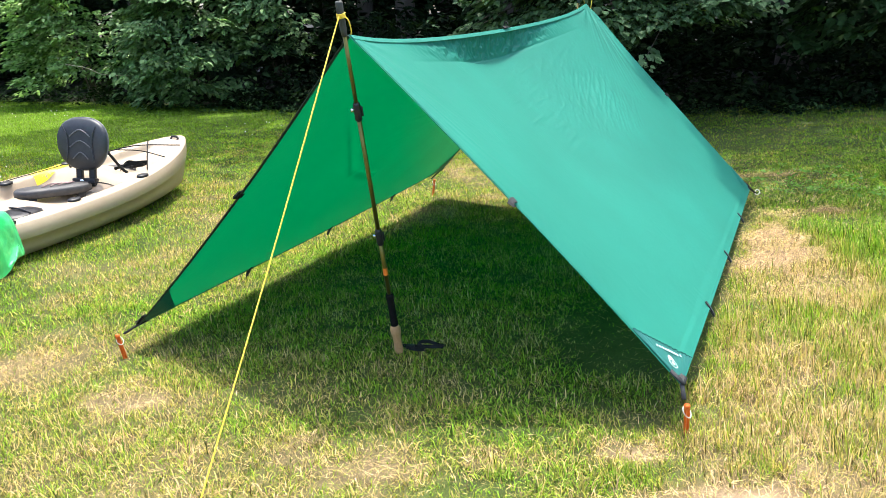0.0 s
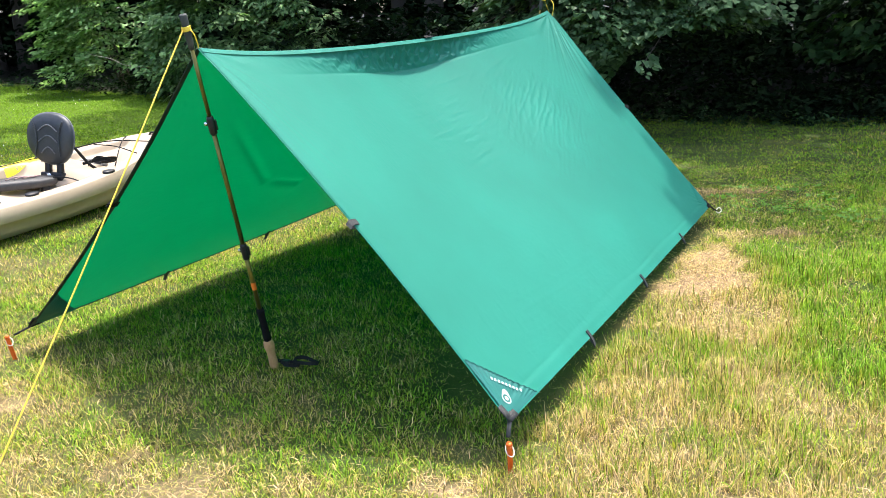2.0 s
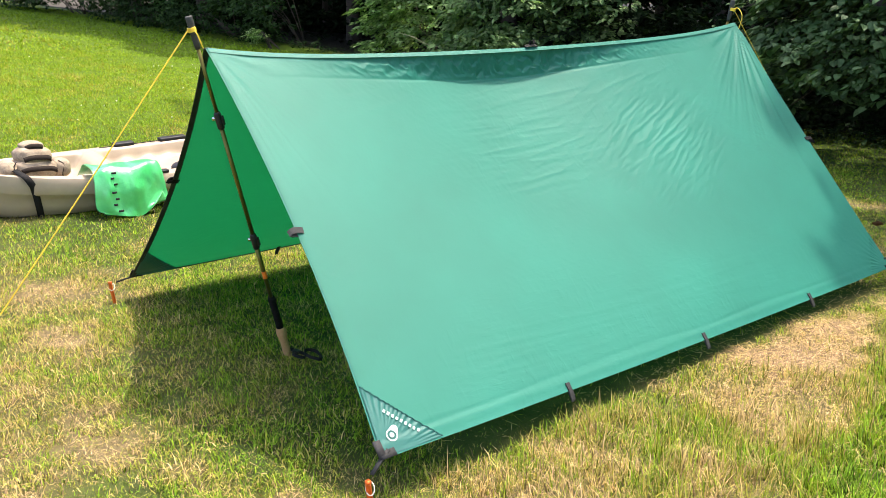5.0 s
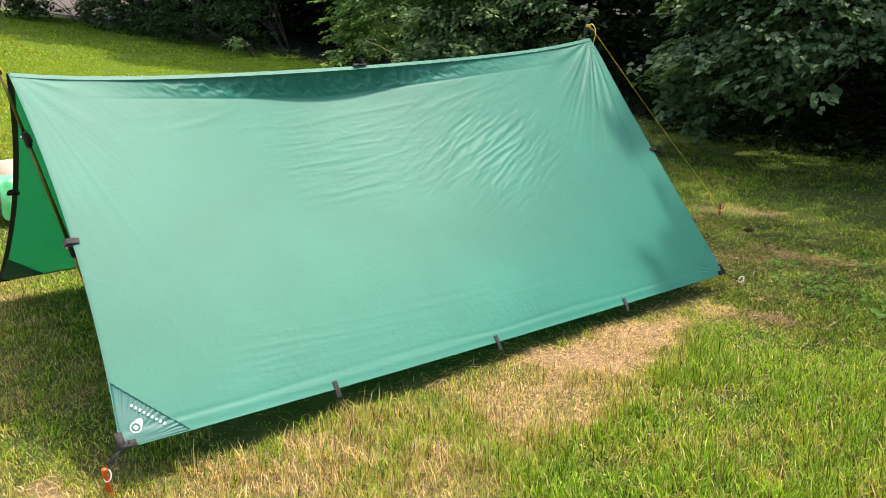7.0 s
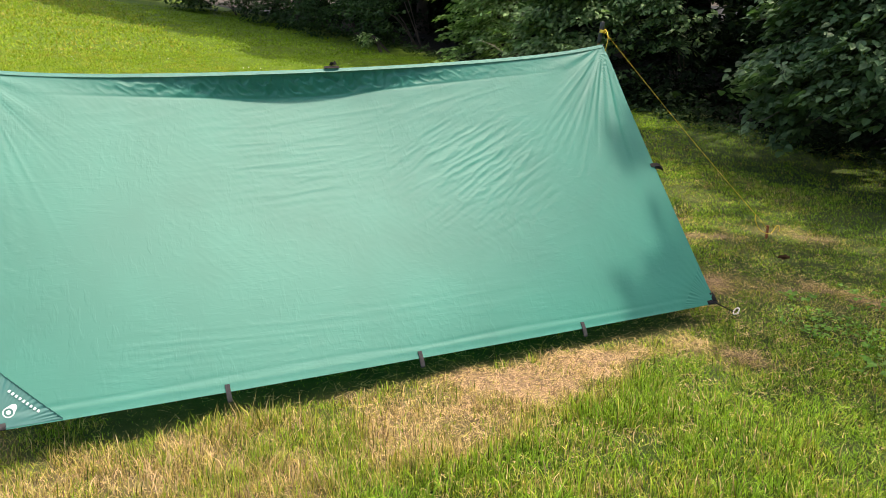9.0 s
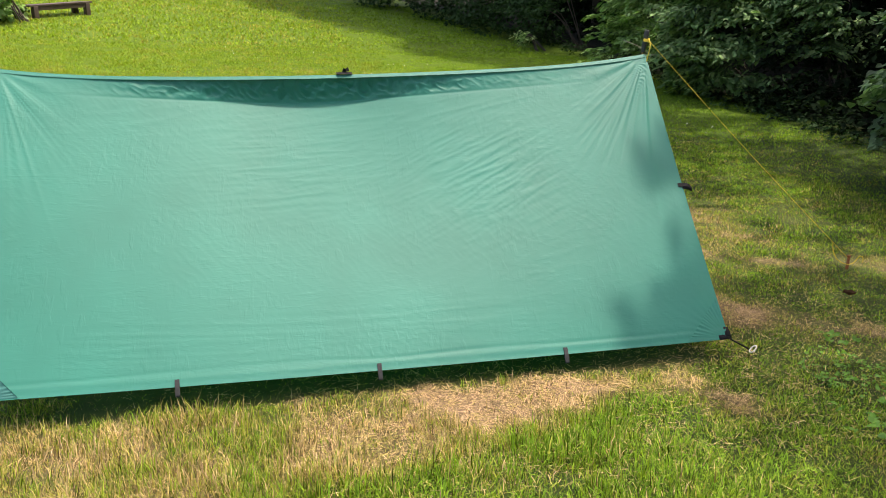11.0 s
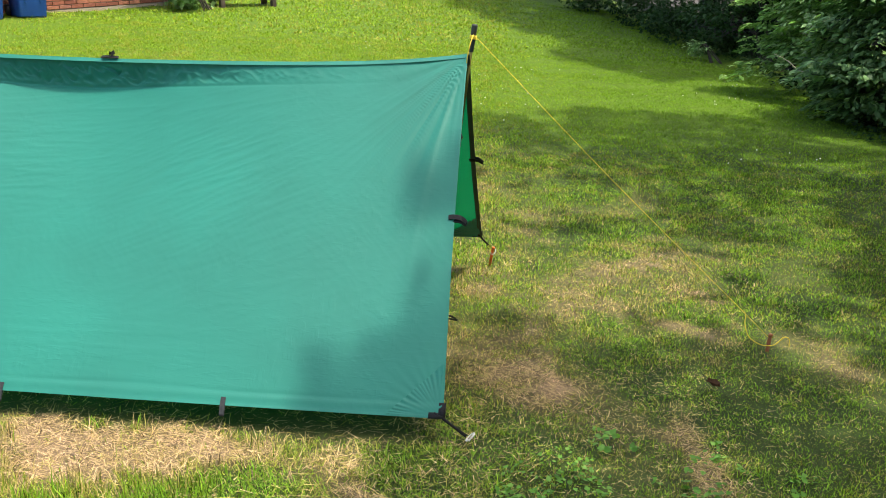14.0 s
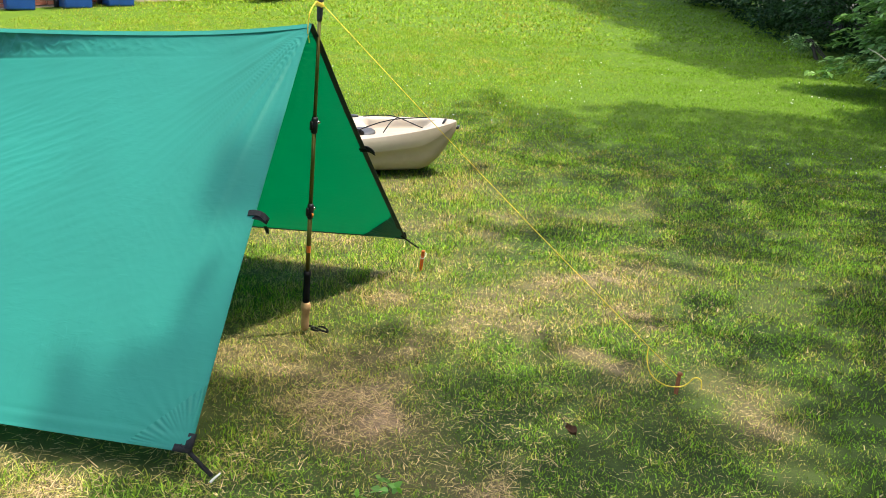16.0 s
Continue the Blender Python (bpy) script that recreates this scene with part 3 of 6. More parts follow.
    d = d + 0.0005 * folds(-25, 0.25, 0.05, 55) * soft(field(s, t, 0.5, 58), 0.4, 0.8) + 0.0003 * folds(50, 0.10, 0.035, 63) * soft(field(s, t, 0.4, 65), 0.35, 0.7)
    # long creases that follow the hem
    d = d + 0.0009 * np.exp(-((t - 1.30) / 0.10) ** 2) * soft(s, 0.2, 0.6) * (1 - soft(s, 1.9, 2.5)) * folds(2, 0.8, 0.045, 71)
    # crumples in the slack, a rolled hem and a slow belly
    crumple = np.abs(swell(s + 0.5 * t, t * 0.8, 0.12, 2)) * 0.034 + np.abs(swell(s * 1.1 - 0.7 * t, t * 1.1, 0.055, 12)) * 0.028 + np.abs(swell(s * 0.9, t + s * 0.6, 0.03, 15)) * 0.010 - 0.008
    d = d - mid ** 1.2 * crumple * np.exp(-((t - 0.056) / 0.040) ** 4)
    d = d + 0.0012 * np.exp(-((t - 1.47) / 0.012) ** 2) - (0.0005 + 0.0013 * field(s, t * 0, 0.35, 17)) * np.exp(-((t - 1.445 + 0.012 * wave(s, t * 0, 0.4, 18)) / 0.007) ** 2)
    d = d + 0.012 * swell(s, t, 0.9, 14) * bow * 4 * v * (1 - v) - 0.03 * bow * 4 * v * (1 - v) * (1 - v)
    if side < 0:
        # one long crease runs down the far slope to a dimple
        for (a0, b0), (a1, b1), deep in (((0.35, 0.32), (0.95, 0.83), 0.014), ((0.95, 0.83), (1.32, 0.97), 0.016)):
            q = np.clip(((s - a0) * (a1 - a0) + (t - b0) * (b1 - b0)) / ((a1 - a0) ** 2 + (b1 - b0) ** 2), 0, 1)
            off = np.sqrt((s - a0 - q * (a1 - a0)) ** 2 + (t - b0 - q * (b1 - b0)) ** 2)
            d = d + deep * np.exp(-(off / 0.022) ** 2) * soft(q, 0.0, 0.5) - 0.5 * deep * np.exp(-(off / 0.06) ** 2) * soft(q, 0.0, 0.5)
    return p + normal * d


def sheet_at(points, u, v):
    """The place on a panel, from its two shares."""
    r, c = points.shape[:2]
    j, i = u * (c - 1), (v ** (1 / 1.3)) * (r - 1)
    i0, j0 = min(int(i), r - 2), min(int(j), c - 2)
    a, b = i - i0, j - j0
    return Vector(points[i0, j0] * (1 - a) * (1 - b) + points[i0, j0 + 1] * (1 - a) * b + points[i0 + 1, j0] * a * (1 - b) + points[i0 + 1, j0 + 1] * a * b)


def sheet_normal(points, u, v):
    e = 0.01
    a = sheet_at(points, min(u + e, 1), v) - sheet_at(points, max(u - e, 0), v)
    b = sheet_at(points, u, min(v + e, 1)) - sheet_at(points, u, max(v - e, 0))
    nrm = a.cross(b).normalized()
    return nrm if nrm.z > 0 else -nrm


RIGHT, LEFT = panel_points(FRONT_R, BACK_R, 1), panel_points(FRONT_L, BACK_L, -1, 140, 200)
tarp = thing("tarp", (-1.36, 3.98, 0.0), "teal-green coated nylon tarp pitched as an A-frame between two poles", "tarp")
HOME = Vector((-1.36, 3.98, 0.0))


def local(points):
    return points - np.array(HOME)


def lv(p):
    return Vector(p) - HOME


for name, pts in (("panel", RIGHT), ("panel", LEFT)):
    mesh_part(name, grid_mesh(name, local(pts)), M_CLOTH, tarp)


def edge_line(pts, end, n=40):
    return [sheet_at(pts, end, k / n) for k in range(n + 1)]


for pts in (RIGHT, LEFT):
    for end in (0.0, 1.0):
        line = [lv(p) for p in edge_line(pts, end)]
        n = sheet_normal(pts, end, 0.5)
        part("edge_binding", ribbon_bm([p - n * 0.003 for p in line], 0.022 if pts is LEFT else 0.010, (0, 1, 0), 0.001), M_BINDING if pts is LEFT else M_CLOTH, tarp, "dark folded edge binding" if pts is LEFT else "", smooth=False)
    hem = [lv(sheet_at(pts, k / 60, 1.0)) for k in range(61)]
    part("hem_binding", ribbon_bm(hem, 0.010, sheet_at(pts, 0.5, 1) - sheet_at(pts, 0.5, 0.9), 0.001), M_CLOTH if pts is RIGHT else M_BINDING, tarp, smooth=False)


def patch(pts, u_end, size, material_, out):
    """A doubled triangle of cloth sewn over a corner."""
    su, sv = size / 3.05, size / 1.5
    rows = []
    for i in range(15):
        row = []
        for j in range(61):
            a, b = i / 14, j / 60
            du, dv = a * (1 - b), a * b
            u = du * su if u_end == 0 else 1 - du * su
            v = 1 - dv * sv
            row.append(sheet_at(pts, u, v) + sheet_normal(pts, u, v) * (out + (0.0020 if u_end == 0 else 0.0022) * max(0.0, a - 0.6) / 0.4 * math.sin(b * 95 + 3 * math.sin(b * 11))))
        rows.append([list(lv(p)) for p in row])
    sewn = mesh_part("corner_patch", grid_mesh("corner_patch", np.array(rows)), material_, tarp, "doubled triangular corner patch")
    if u_end or pts is LEFT:
        return
    way = Vector(rows[-1][-1]) - Vector(rows[-1][0])
    up = sheet_normal(pts, 0.03 if u_end == 0 else 0.97, 0.95)
    side = up.cross(way)
    bite = out / abs(out) * 0.0014
    part("seam", ribbon_bm([Vector(q) + up * bite for q in rows[-1]], 0.0035, side, 0.0006), M_SEAM, sewn, "dark stitched seam", smooth=False)


patch(RIGHT, 0, 0.215, M_PATCH, 0.003)
patch(RIGHT, 1, 0.19, M_CLOTH, 0.003)
patch(LEFT, 0, 0.22, M_PATCH, -0.004)
patch(LEFT, 1, 0.22, M_PATCH, -0.004)


def pull_tab(p, way, across, length=0.065, width=0.024, curl=0.3, material_=M_WEBBING):
    """A folded loop of webbing sewn to an edge."""
    way, p = Vector(way).normalized(), Vector(p)
    down = Vector((0, 0, -1))
    a, c = p - way * 0.018, p + way * length + down * length * curl
    b = p + way * length * 0.55 + down * length * curl * 0.25
    low = [a + Vector((0, 0, 0.005)), p + Vector((0, 0, 0.006)), b + Vector((0, 0, 0.005)), c]
    back = [c + Vector((0, 0, -0.006)), b + Vector((0, 0, -0.006)), p + Vector((0, 0, -0.006)), a + Vector((0, 0, -0.006))]
    part("pull_tab", ribbon_bm([lv(q) for q in curve_points(low, 8) + curve_points(back, 8)], width, across), material_, tarp, "webbing pull-out loop", smooth=False)


for pts, outward in ((RIGHT, 1), (LEFT, -1)):
    for u in (0.25, 0.5, 0.755):
        pull_tab(sheet_at(pts, u, 0.999), (outward * 0.6, 0, -0.8), (0, 1, 0), 0.034, 0.017, 0.1)
    pull_tab(sheet_at(pts, 0.0, 0.5), (0, -1, 0.15), (0.7 * outward, 0, -0.7), 0.03, 0.022, 0.08, M_WEBBING if outward > 0 else M_BLACKWEB)
    pull_tab(sheet_at(pts, 1.0, 0.5), (0.1, 1, 0.1), (0.7 * outward, 0, -0.7), 0.05, 0.02, 0.35, M_BLACKWEB)
top = sheet_at(RIGHT, 0.5, 0.0)
loop = part("ridge_loop", ribbon_bm([lv(top + Vector(q)) for q in ((0.004, -0.036, 0.005), (0.006, -0.015, 0.007), (0.006, 0.015, 0.007), (0.004, 0.036, 0.005))], 0.016, (1, 0, -0.6)), M_BLACKWEB, tarp, "black webbing loop on the ridge seam", smooth=False)
part("stitched_end", ribbon_bm([lv(top + Vector(q)) for q in ((-0.006, 0.0, 0.013), (0.0, 0.004, 0.026), (0.004, 0.012, 0.030), (0.008, 0.016, 0.016))], 0.016, (0, 1, 0)), M_BLACKWEB, loop, smooth=False)
seam = [lv(sheet_at(RIGHT, k / 80, 0.0)) + Vector((0.0078, 0, -0.0074)) for k in range(81)]
part("ridge_seam", ribbon_bm(seam, 0.02, (0.72, 0, -0.69), 0.0006), M_CLOTH, tarp, "pale felled ridge seam", smooth=False)


def corner_strap(corner, along, end, material_):
    """Two crossed webbing ends on the cloth and the strap that runs to the peg."""
    corner, end = Vector(corner), Vector(end)
    way = (end - corner).normalized()
    strap = part("corner_strap", ribbon_bm([lv(corner - way * 0.03), lv(corner + way * 0.01), lv(end)], 0.013, Vector((0, 0, 1)).cross(way), 0.002), material_, tarp, "webbing corner strap")
    for a in along:
        a = Vector(a).normalized()
        part("stitched_end", ribbon_bm([lv(corner + a * 0.045 + Vector((0, 0, 0.006))), lv(corner - a * 0.006 + Vector((0, 0, 0.006)))], 0.024, a.cross(Vector((0.6, 0, 0.8))), 0.002), material_, strap)


PEGS = {"fr": (-0.336, 2.378, 0.088), "fl": (-2.515, 2.47, 0.115), "bl": (-2.50, 5.585, 0.12), "br": (-0.338, 5.562, 0.03)}
corner_strap(FRONT_R, ((-0.69, 0, 0.72), (0, 1, 0)), PEGS["fr"], M_WEBBING)
corner_strap(BACK_R, ((-0.69, 0, 0.72), (0, -1, 0)), PEGS["br"], M_BLACKWEB)
corner_strap(FRONT_L, ((0.69, 0, 0.72), (0, 1, 0)), PEGS["fl"], M_BLACKWEB)
corner_strap(BACK_L, ((0.69, 0, 0.72), (0, -1, 0)), PEGS["bl"], M_BLACKWEB)


# white print on the corner patch: plain bars and a drop
def print_frame():
    o = sheet_at(RIGHT, 0.05, 0.90)
    e1 = (sheet_at(RIGHT, 0.09, 0.90) - sheet_at(RIGHT, 0.01, 0.90)).normalized()
    n = sheet_normal(RIGHT, 0.05, 0.90)
    return o, e1, n.cross(e1), n


# ---- poles ----
def trekking_pole(base, tip, turn, label, clamps):
    """An upturned trekking pole: cork grip in the grass, sections clamped by levers, tip upward."""
    base, tip = Vector(base), Vector(tip)
    way = (tip - base).normalized()
    long = (tip - base).length
    root = thing("trekking_pole", base, label, "trekking pole", "poles of the tarp")
    root.matrix_world = Matrix.Translation(base) @ way.to_track_quat("Z", "Y").to_matrix().to_4x4() @ pose(0, 0, 0, 0, 0, turn)
    z = lambda *stops: [(0, 0, s) for s in stops]
    part("grip", tube_bm(z(0.0, 0.010, 0.022, 0.05, 0.08, 0.098, 0.110, 0.122, 0.130), (0.012, 0.0165, 0.0175, 0.0155, 0.0160, 0.020, 0.0205, 0.018, 0.0145), 16), M_CORK, root, "tan cork grip")
    part("foam_sleeve", tube_bm(z(0.128, 0.134, 0.20, 0.245, 0.255, 0.270), (0.0135, 0.0145, 0.0135, 0.0135, 0.0160, 0.0125), 16), M_FOAM, root, "black foam sleeve")
    part("upper_shaft", tube_bm(z(0.265, clamps[0] + 0.01), (0.0088, 0.0088), 14), M_SHAFT, root)
    part("middle_shaft", tube_bm(z(clamps[0], clamps[1] + 0.02), (0.0078, 0.0078), 14), M_SHAFT, root)
    part("lower_shaft", tube_bm(z(clamps[1], long - 0.09), (0.0068, 0.0064), 14), M_SHAFT, root)
    part("tip_cap", tube_bm(z(long - 0.11, long - 0.09, long - 0.03, long - 0.004, long), (0.0085, 0.0105, 0.0115, 0.0125, 0.011), 14), M_GREYRUBBER, root, "grey rubber tip cap")
    part("decal", tube_bm(z(0.352, 0.382), (0.0092, 0.0092), 14, caps=False), M_DECAL, root, "orange printed band")
    for s in clamps:
        clamp = part("lever_clamp", tube_bm(z(s - 0.035, s - 0.03, s + 0.02, s + 0.028), (0.0095, 0.0125, 0.0125, 0.010), 14), M_BLACKPLASTIC, root, "black lever clamp")
        part("lever", box_bm((0.007, 0.014, 0.034), (0.0145, 0, s - 0.004)), M_BLACKPLASTIC, clamp, bevel=0.003)
        part("screw", tube_bm(((-0.011, 0.0, s + 0.006), (-0.022, 0.0, s + 0.006)), 0.0065, 12), M_CHROME, clamp, "bright clamp screw")
    part("clamp_mark", box_bm((0.004, 0.012, 0.016), (0.0, 0.0135, clamps[0] - 0.015)), M_DECAL, root, "orange clamp mark")
    return root


POLE_A, POLE_B = ((-1.448, 2.752, 0.004), (-1.373, 2.418, 1.305)), ((-1.55, 5.357, 0.0), (-1.361, 5.498, 1.342))
trekking_pole(*POLE_A, 30, "bronze trekking pole standing upturned on its cork grip", (0.512, 0.985))
trekking_pole(*POLE_B, 200, "dark bronze upturned trekking pole at the far end", (0.53, 0.875))


def wrist_strap(at, turn):
    root = thing("wrist_strap", (at[0], at[1], ground_z(*at[:2]) + 0.022), "black wrist strap of a pole lying in grass", "strap", "wrist straps", turn=(0, 0, turn))
    line = curve_points(((0.0, 0, 0.02), (0.06, 0.02, 0.012), (0.12, 0.012, 0.016), (0.155, 0.03, 0.012), (0.13, 0.055, 0.006), (0.08, 0.06, 0.018), (0.055, 0.03, 0.02), (0.09, 0.005, 0.008), (0.05, -0.02, 0.016), (0.01, 0.012, 0.012)), 30)
    part("webbing", ribbon_bm(line, 0.013, (0.2, 0.3, 1), 0.0015), M_BLACKWEB, root, smooth=False)
    part("buckle", box_bm((0.03, 0.02, 0.012), (0.03, 0.01, 0.016)), M_BLACKPLASTIC, root, bevel=0.003)
    return root


wrist_strap((-1.435, 2.755), 5)
wrist_strap((-1.55, 5.375), 60).matrix_world @= Matrix.Scale(0.62, 4)


# ---- pegs, cords ----
def peg(at, lean, tall, material_, label, cord=True):
    x, y = at[0], at[1]
    g = ground_z(x, y)
    root = thing("tent_peg", (x, y, g), label, "tent peg", "tent pegs", turn=lean)
    bm = bmesh.new()
    for k in range(3):
        a = math.tau * k / 3 + 0.4
        made = box_bm((0.009, 0.0025, tall + 0.06), (0, 0, 0))
        for v in made.verts:
            v.co = Matrix.Rotation(a, 3, "Z") @ (v.co + Vector((0.0045, 0, (tall + 0.06) / 2 - 0.06)))
        me = bpy.data.meshes.new("wing")
        made.to_mesh(me)
        made.free()
        bm.from_mesh(me)
        bpy.data.meshes.remove(me)
    part("shank", bm, material_, root, smooth=False)
    part("head", tube_bm(((0, 0, tall - 0.012), (0, 0, tall - 0.006), (0, 0, tall)), (0.008, 0.010, 0.008), 10), material_, root)
    if cord:
        ring = [(0.012 * math.cos(a), 0.004 + 0.012 * math.sin(a), tall - 0.014 - 0.014 * (1 + math.cos(a * 1.0 + 0.6))) for a in (math.tau * k / 24 for k in range(25))]
        part("cord_loop", tube_bm(ring, 0.0018, 6), M_WHITECORD, root, "white cord loop")
    return root


peg((-0.332, 2.372), (8, 4, 0), 0.105, M_ORANGE, "orange aluminium tent peg leaning in straw-coloured grass")
peg((-2.515, 2.455), (6, -6, 0), 0.105, M_ORANGE, "orange aluminium tent peg with a dark strap")
peg((-2.505, 5.60), (-8, 8, 0), 0.115, M_ORANGE, "orange aluminium tent peg beyond the shaded grass")
peg((-1.375, 6.835), (-4, 0, 0), 0.085, M_RUST, "rust-brown guy-line peg in green grass", False)


def cord(points, radius, label, n=40):
    ob = part("guy_line", tube_bm(curve_points(points, n), radius, 7), M_CORD)
    return tagged(ob, label, "guy line", "guy lines")


GUY_A = (-1.40, 1.42, 0.05)
KNOT_A, KNOT_B = Vector((-1.374, 2.426, 1.262)), Vector((-1.357, 5.494, 1.292))
cord((KNOT_A + Vector((0, -0.012, 0)), (KNOT_A + Vector(GUY_A)) / 2 + Vector((0, 0, -0.004)), GUY_A), 0.0024, "taut yellow guy line from the near pole tip")
KB = Vector((-1.374, 6.723, 0.166))
cord((KNOT_B + Vector((0, 0.012, 0)), (KNOT_B + KB) / 2 + Vector((0, 0, -0.006)), KB, (-1.375, 6.832, 0.066)), 0.0013, "taut yellow guy line from the far pole tip")
cord((KB, (-1.362, 6.722, 0.12), (-1.345, 6.742, 0.072), (-1.335, 6.79, 0.045), (-1.345, 6.84, 0.04), (-1.35, 6.866, 0.052), (-1.352, 6.89, 0.078), (-1.35, 6.912, 0.072), (-1.348, 6.916, 0.038)), 0.0022, "loose yellow tail of the guy line at its peg")


def knot(at, way):
    at = Vector(at)
    way = Vector(way).normalized()
    a = way.orthogonal().normalized()
    b = way.cross(a)
    line = [at + (a * math.cos(s) + b * math.sin(s)) * 0.0125 + way * (0.0035 * (s / math.tau - 2)) for s in (math.tau * 4 * k / 60 for k in range(61))]
    ob = part("cord_knot", tube_bm(line, 0.0026, 7), M_CORD)
    tagged(ob, "yellow cord wound round a pole tip", "cord", "cord knots")


knot(KNOT_A, Vector(POLE_A[1]) - Vector(POLE_A[0]))
knot(KNOT_B, Vector(POLE_B[1]) - Vector(POLE_B[0]))
cord((KNOT_B, KNOT_B + Vector((0.03, 0.0, 0.008)), KNOT_B + Vector((0.065, -0.01, -0.03)), KNOT_B + Vector((0.06, -0.02, -0.09)), KNOT_B + Vector((0.045, -0.02, -0.13))), 0.0022, "slack yellow cord loop by the far peak")
cord((KNOT_A, KNOT_A + Vector((0.018, 0.008, -0.012)), KNOT_A + Vector((0.02, 0.02, -0.045)), KNOT_A + Vector((0.012, 0.03, -0.06))), 0.0022, "short yellow cord end at the near peak")


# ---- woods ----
# Leaf green lowered for shrubs in shade; the shade is in the colour.
M_LEAF_SHADED = leafy("shaded_leaf", ((0.0, (0.010, 0.028, 0.008)), (0.5, (0.025, 0.060, 0.018)), (1.0, (0.070, 0.130, 0.045))), (1.2, 1.5, 0.6), 0.2, 0.6, gloss=0.10)
M_LEAF_MID = leafy("grey_green_leaf", ((0.0, (0.020, 0.05, 0.016)), (0.5, (0.12, 0.22, 0.075)), (1.0, (0.38, 0.50, 0.22))), (1.1, 1.35, 0.7), 0.33, 0.5, gloss=0.2, vary=0.4)
# Pale leaves, brightened further so the front shrub's sunlight is in the colour.
M_LEAF_PALE = leafy("pale_leaf", ((0.0, (0.05, 0.12, 0.03)), (0.5, (0.20, 0.33, 0.10)), (1.0, (0.48, 0.58, 0.30))), (1.1, 1.35, 0.7), 0.36, 0.5, gloss=0.2, vary=0.4)
M_LEAF_BROAD = leafy("broad_leaf", ((0.0, (0.024, 0.058, 0.020)), (0.5, (0.068, 0.13, 0.048)), (1.0, (0.20, 0.30, 0.135))), (1.1, 1.35, 0.7), 0.3, 0.5, gloss=0.22, vary=0.35)
# Near-black leaves: the deep shade inside the wood is put into their colour.
M_LEAF_DEEP_SHADE = leafy("deep_shade_leaf", ((0.0, (0.004, 0.010, 0.004)), (0.5, (0.007, 0.016, 0.006)), (1.0, (0.020, 0.040, 0.014))), (1.2, 1.4, 0.6), 0.2, 0.9, gloss=0.06)
M_BARK = plain("bark", (0.035, 0.028, 0.02), (0.08, 0.066, 0.05), 9, 0.9, relief=0.7, distance=0.02, stretch=(1, 1, 0.25))


def leaf_shape(kind):
    """Outline of half-folded leaves: x along, y across, z fold."""
    if kind == "heart":
        return np.array([(0, 0, 0), (0.05, 0.30, 0.05), (0.30, 0.46, 0.07), (0.68, 0.27, 0.04), (1.0, 0, -0.06), (0.68, -0.27, 0.04), (0.30, -0.46, 0.07), (0.05, -0.30, 0.05), (0.40, 0, 0)], float), \
            np.array([(8, i, i + 1) for i in range(0, 7)] + [(8, 7, 0)])
    if kind == "long":
        return np.array([(0, 0, 0), (0.3, 0.16, 0.03), (0.65, 0.13, 0.02), (1.0, 0, -0.05), (0.65, -0.13, 0.02), (0.3, -0.16, 0.03), (0.45, 0, 0)], float), \
            np.array([(6, i, i + 1) for i in range(0, 5)] + [(6, 5, 0)])
    if kind == "oval":
        return np.array([(0, 0, 0), (0.25, 0.25, 0.05), (0.62, 0.24, 0.04), (1.0, 0, -0.06), (0.62, -0.24, 0.04), (0.25, -0.25, 0.05)], float), \
            np.array([(0, 3, 2), (0, 2, 1), (0, 4, 3), (0, 5, 4)])
    return np.array([(0, 0, 0), (0.42, 0.30, 0.04), (1.0, 0, -0.05), (0.42, -0.30, 0.04)], float), np.array([(0, 2, 1), (0, 3, 2)])


def leaf_geometry(rng, kind, pos, way, up, size, shade):
    """Leaves at given places; way runs along each leaf, up is about its face."""
    shape, tri = leaf_shape(kind)
    n = len(pos)
    way = way / np.linalg.norm(way, axis=1, keepdims=True)
    side = np.cross(up, way)
    side /= np.linalg.norm(side, axis=1, keepdims=True)
    up = np.cross(way, side)
    s = size * rng.uniform(0.55, 1.2, n)[:, None, None]
    v = pos[:, None] + s * (way[:, None] * shape[None, :, :1] + side[:, None] * shape[None, :, 1:2] + up[:, None] * shape[None, :, 2:])
    f = np.arange(n)[:, None, None] * len(shape) + tri[None]
    return v.reshape(-1, 3), f.reshape(-1, 3), np.repeat(shade, len(shape))


def leaf_cloud(rng, centres, outward, per, spread, size, kind, droop=0.5):
    """Sprigs of leaves round given points; outward are the ways in which the sprigs reach."""
    n = len(centres) * per
    c = np.repeat(centres, per, 0)
    out = np.repeat(outward, per, 0)
    t = rng.uniform(-1, 1, (n, 1))
    pos = c + out * t * spread + rng.normal(0, spread * 0.22, (n, 3)) * (1, 1, 0.6)
    pos[:, 2] -= droop * spread * 0.4 * t[:, 0] ** 2
    way = out * 0.7 + rng.normal(0, 0.62, (n, 3))
    way[:, 2] = way[:, 2] * 0.4 - droop * rng.uniform(0.2, 1.0, n)
    up = np.tile((0.0, 0.0, 1.0), (n, 1)) + rng.normal(0, 0.38, (n, 3)) + out * 0.3
    sprig = np.repeat(rng.uniform(0, 1, len(centres)), per)
    shade = np.clip(0.55 * sprig + 0.45 * rng.uniform(0, 1, n), 0, 1)
    return leaf_geometry(rng, kind, pos, way, up, size, shade)


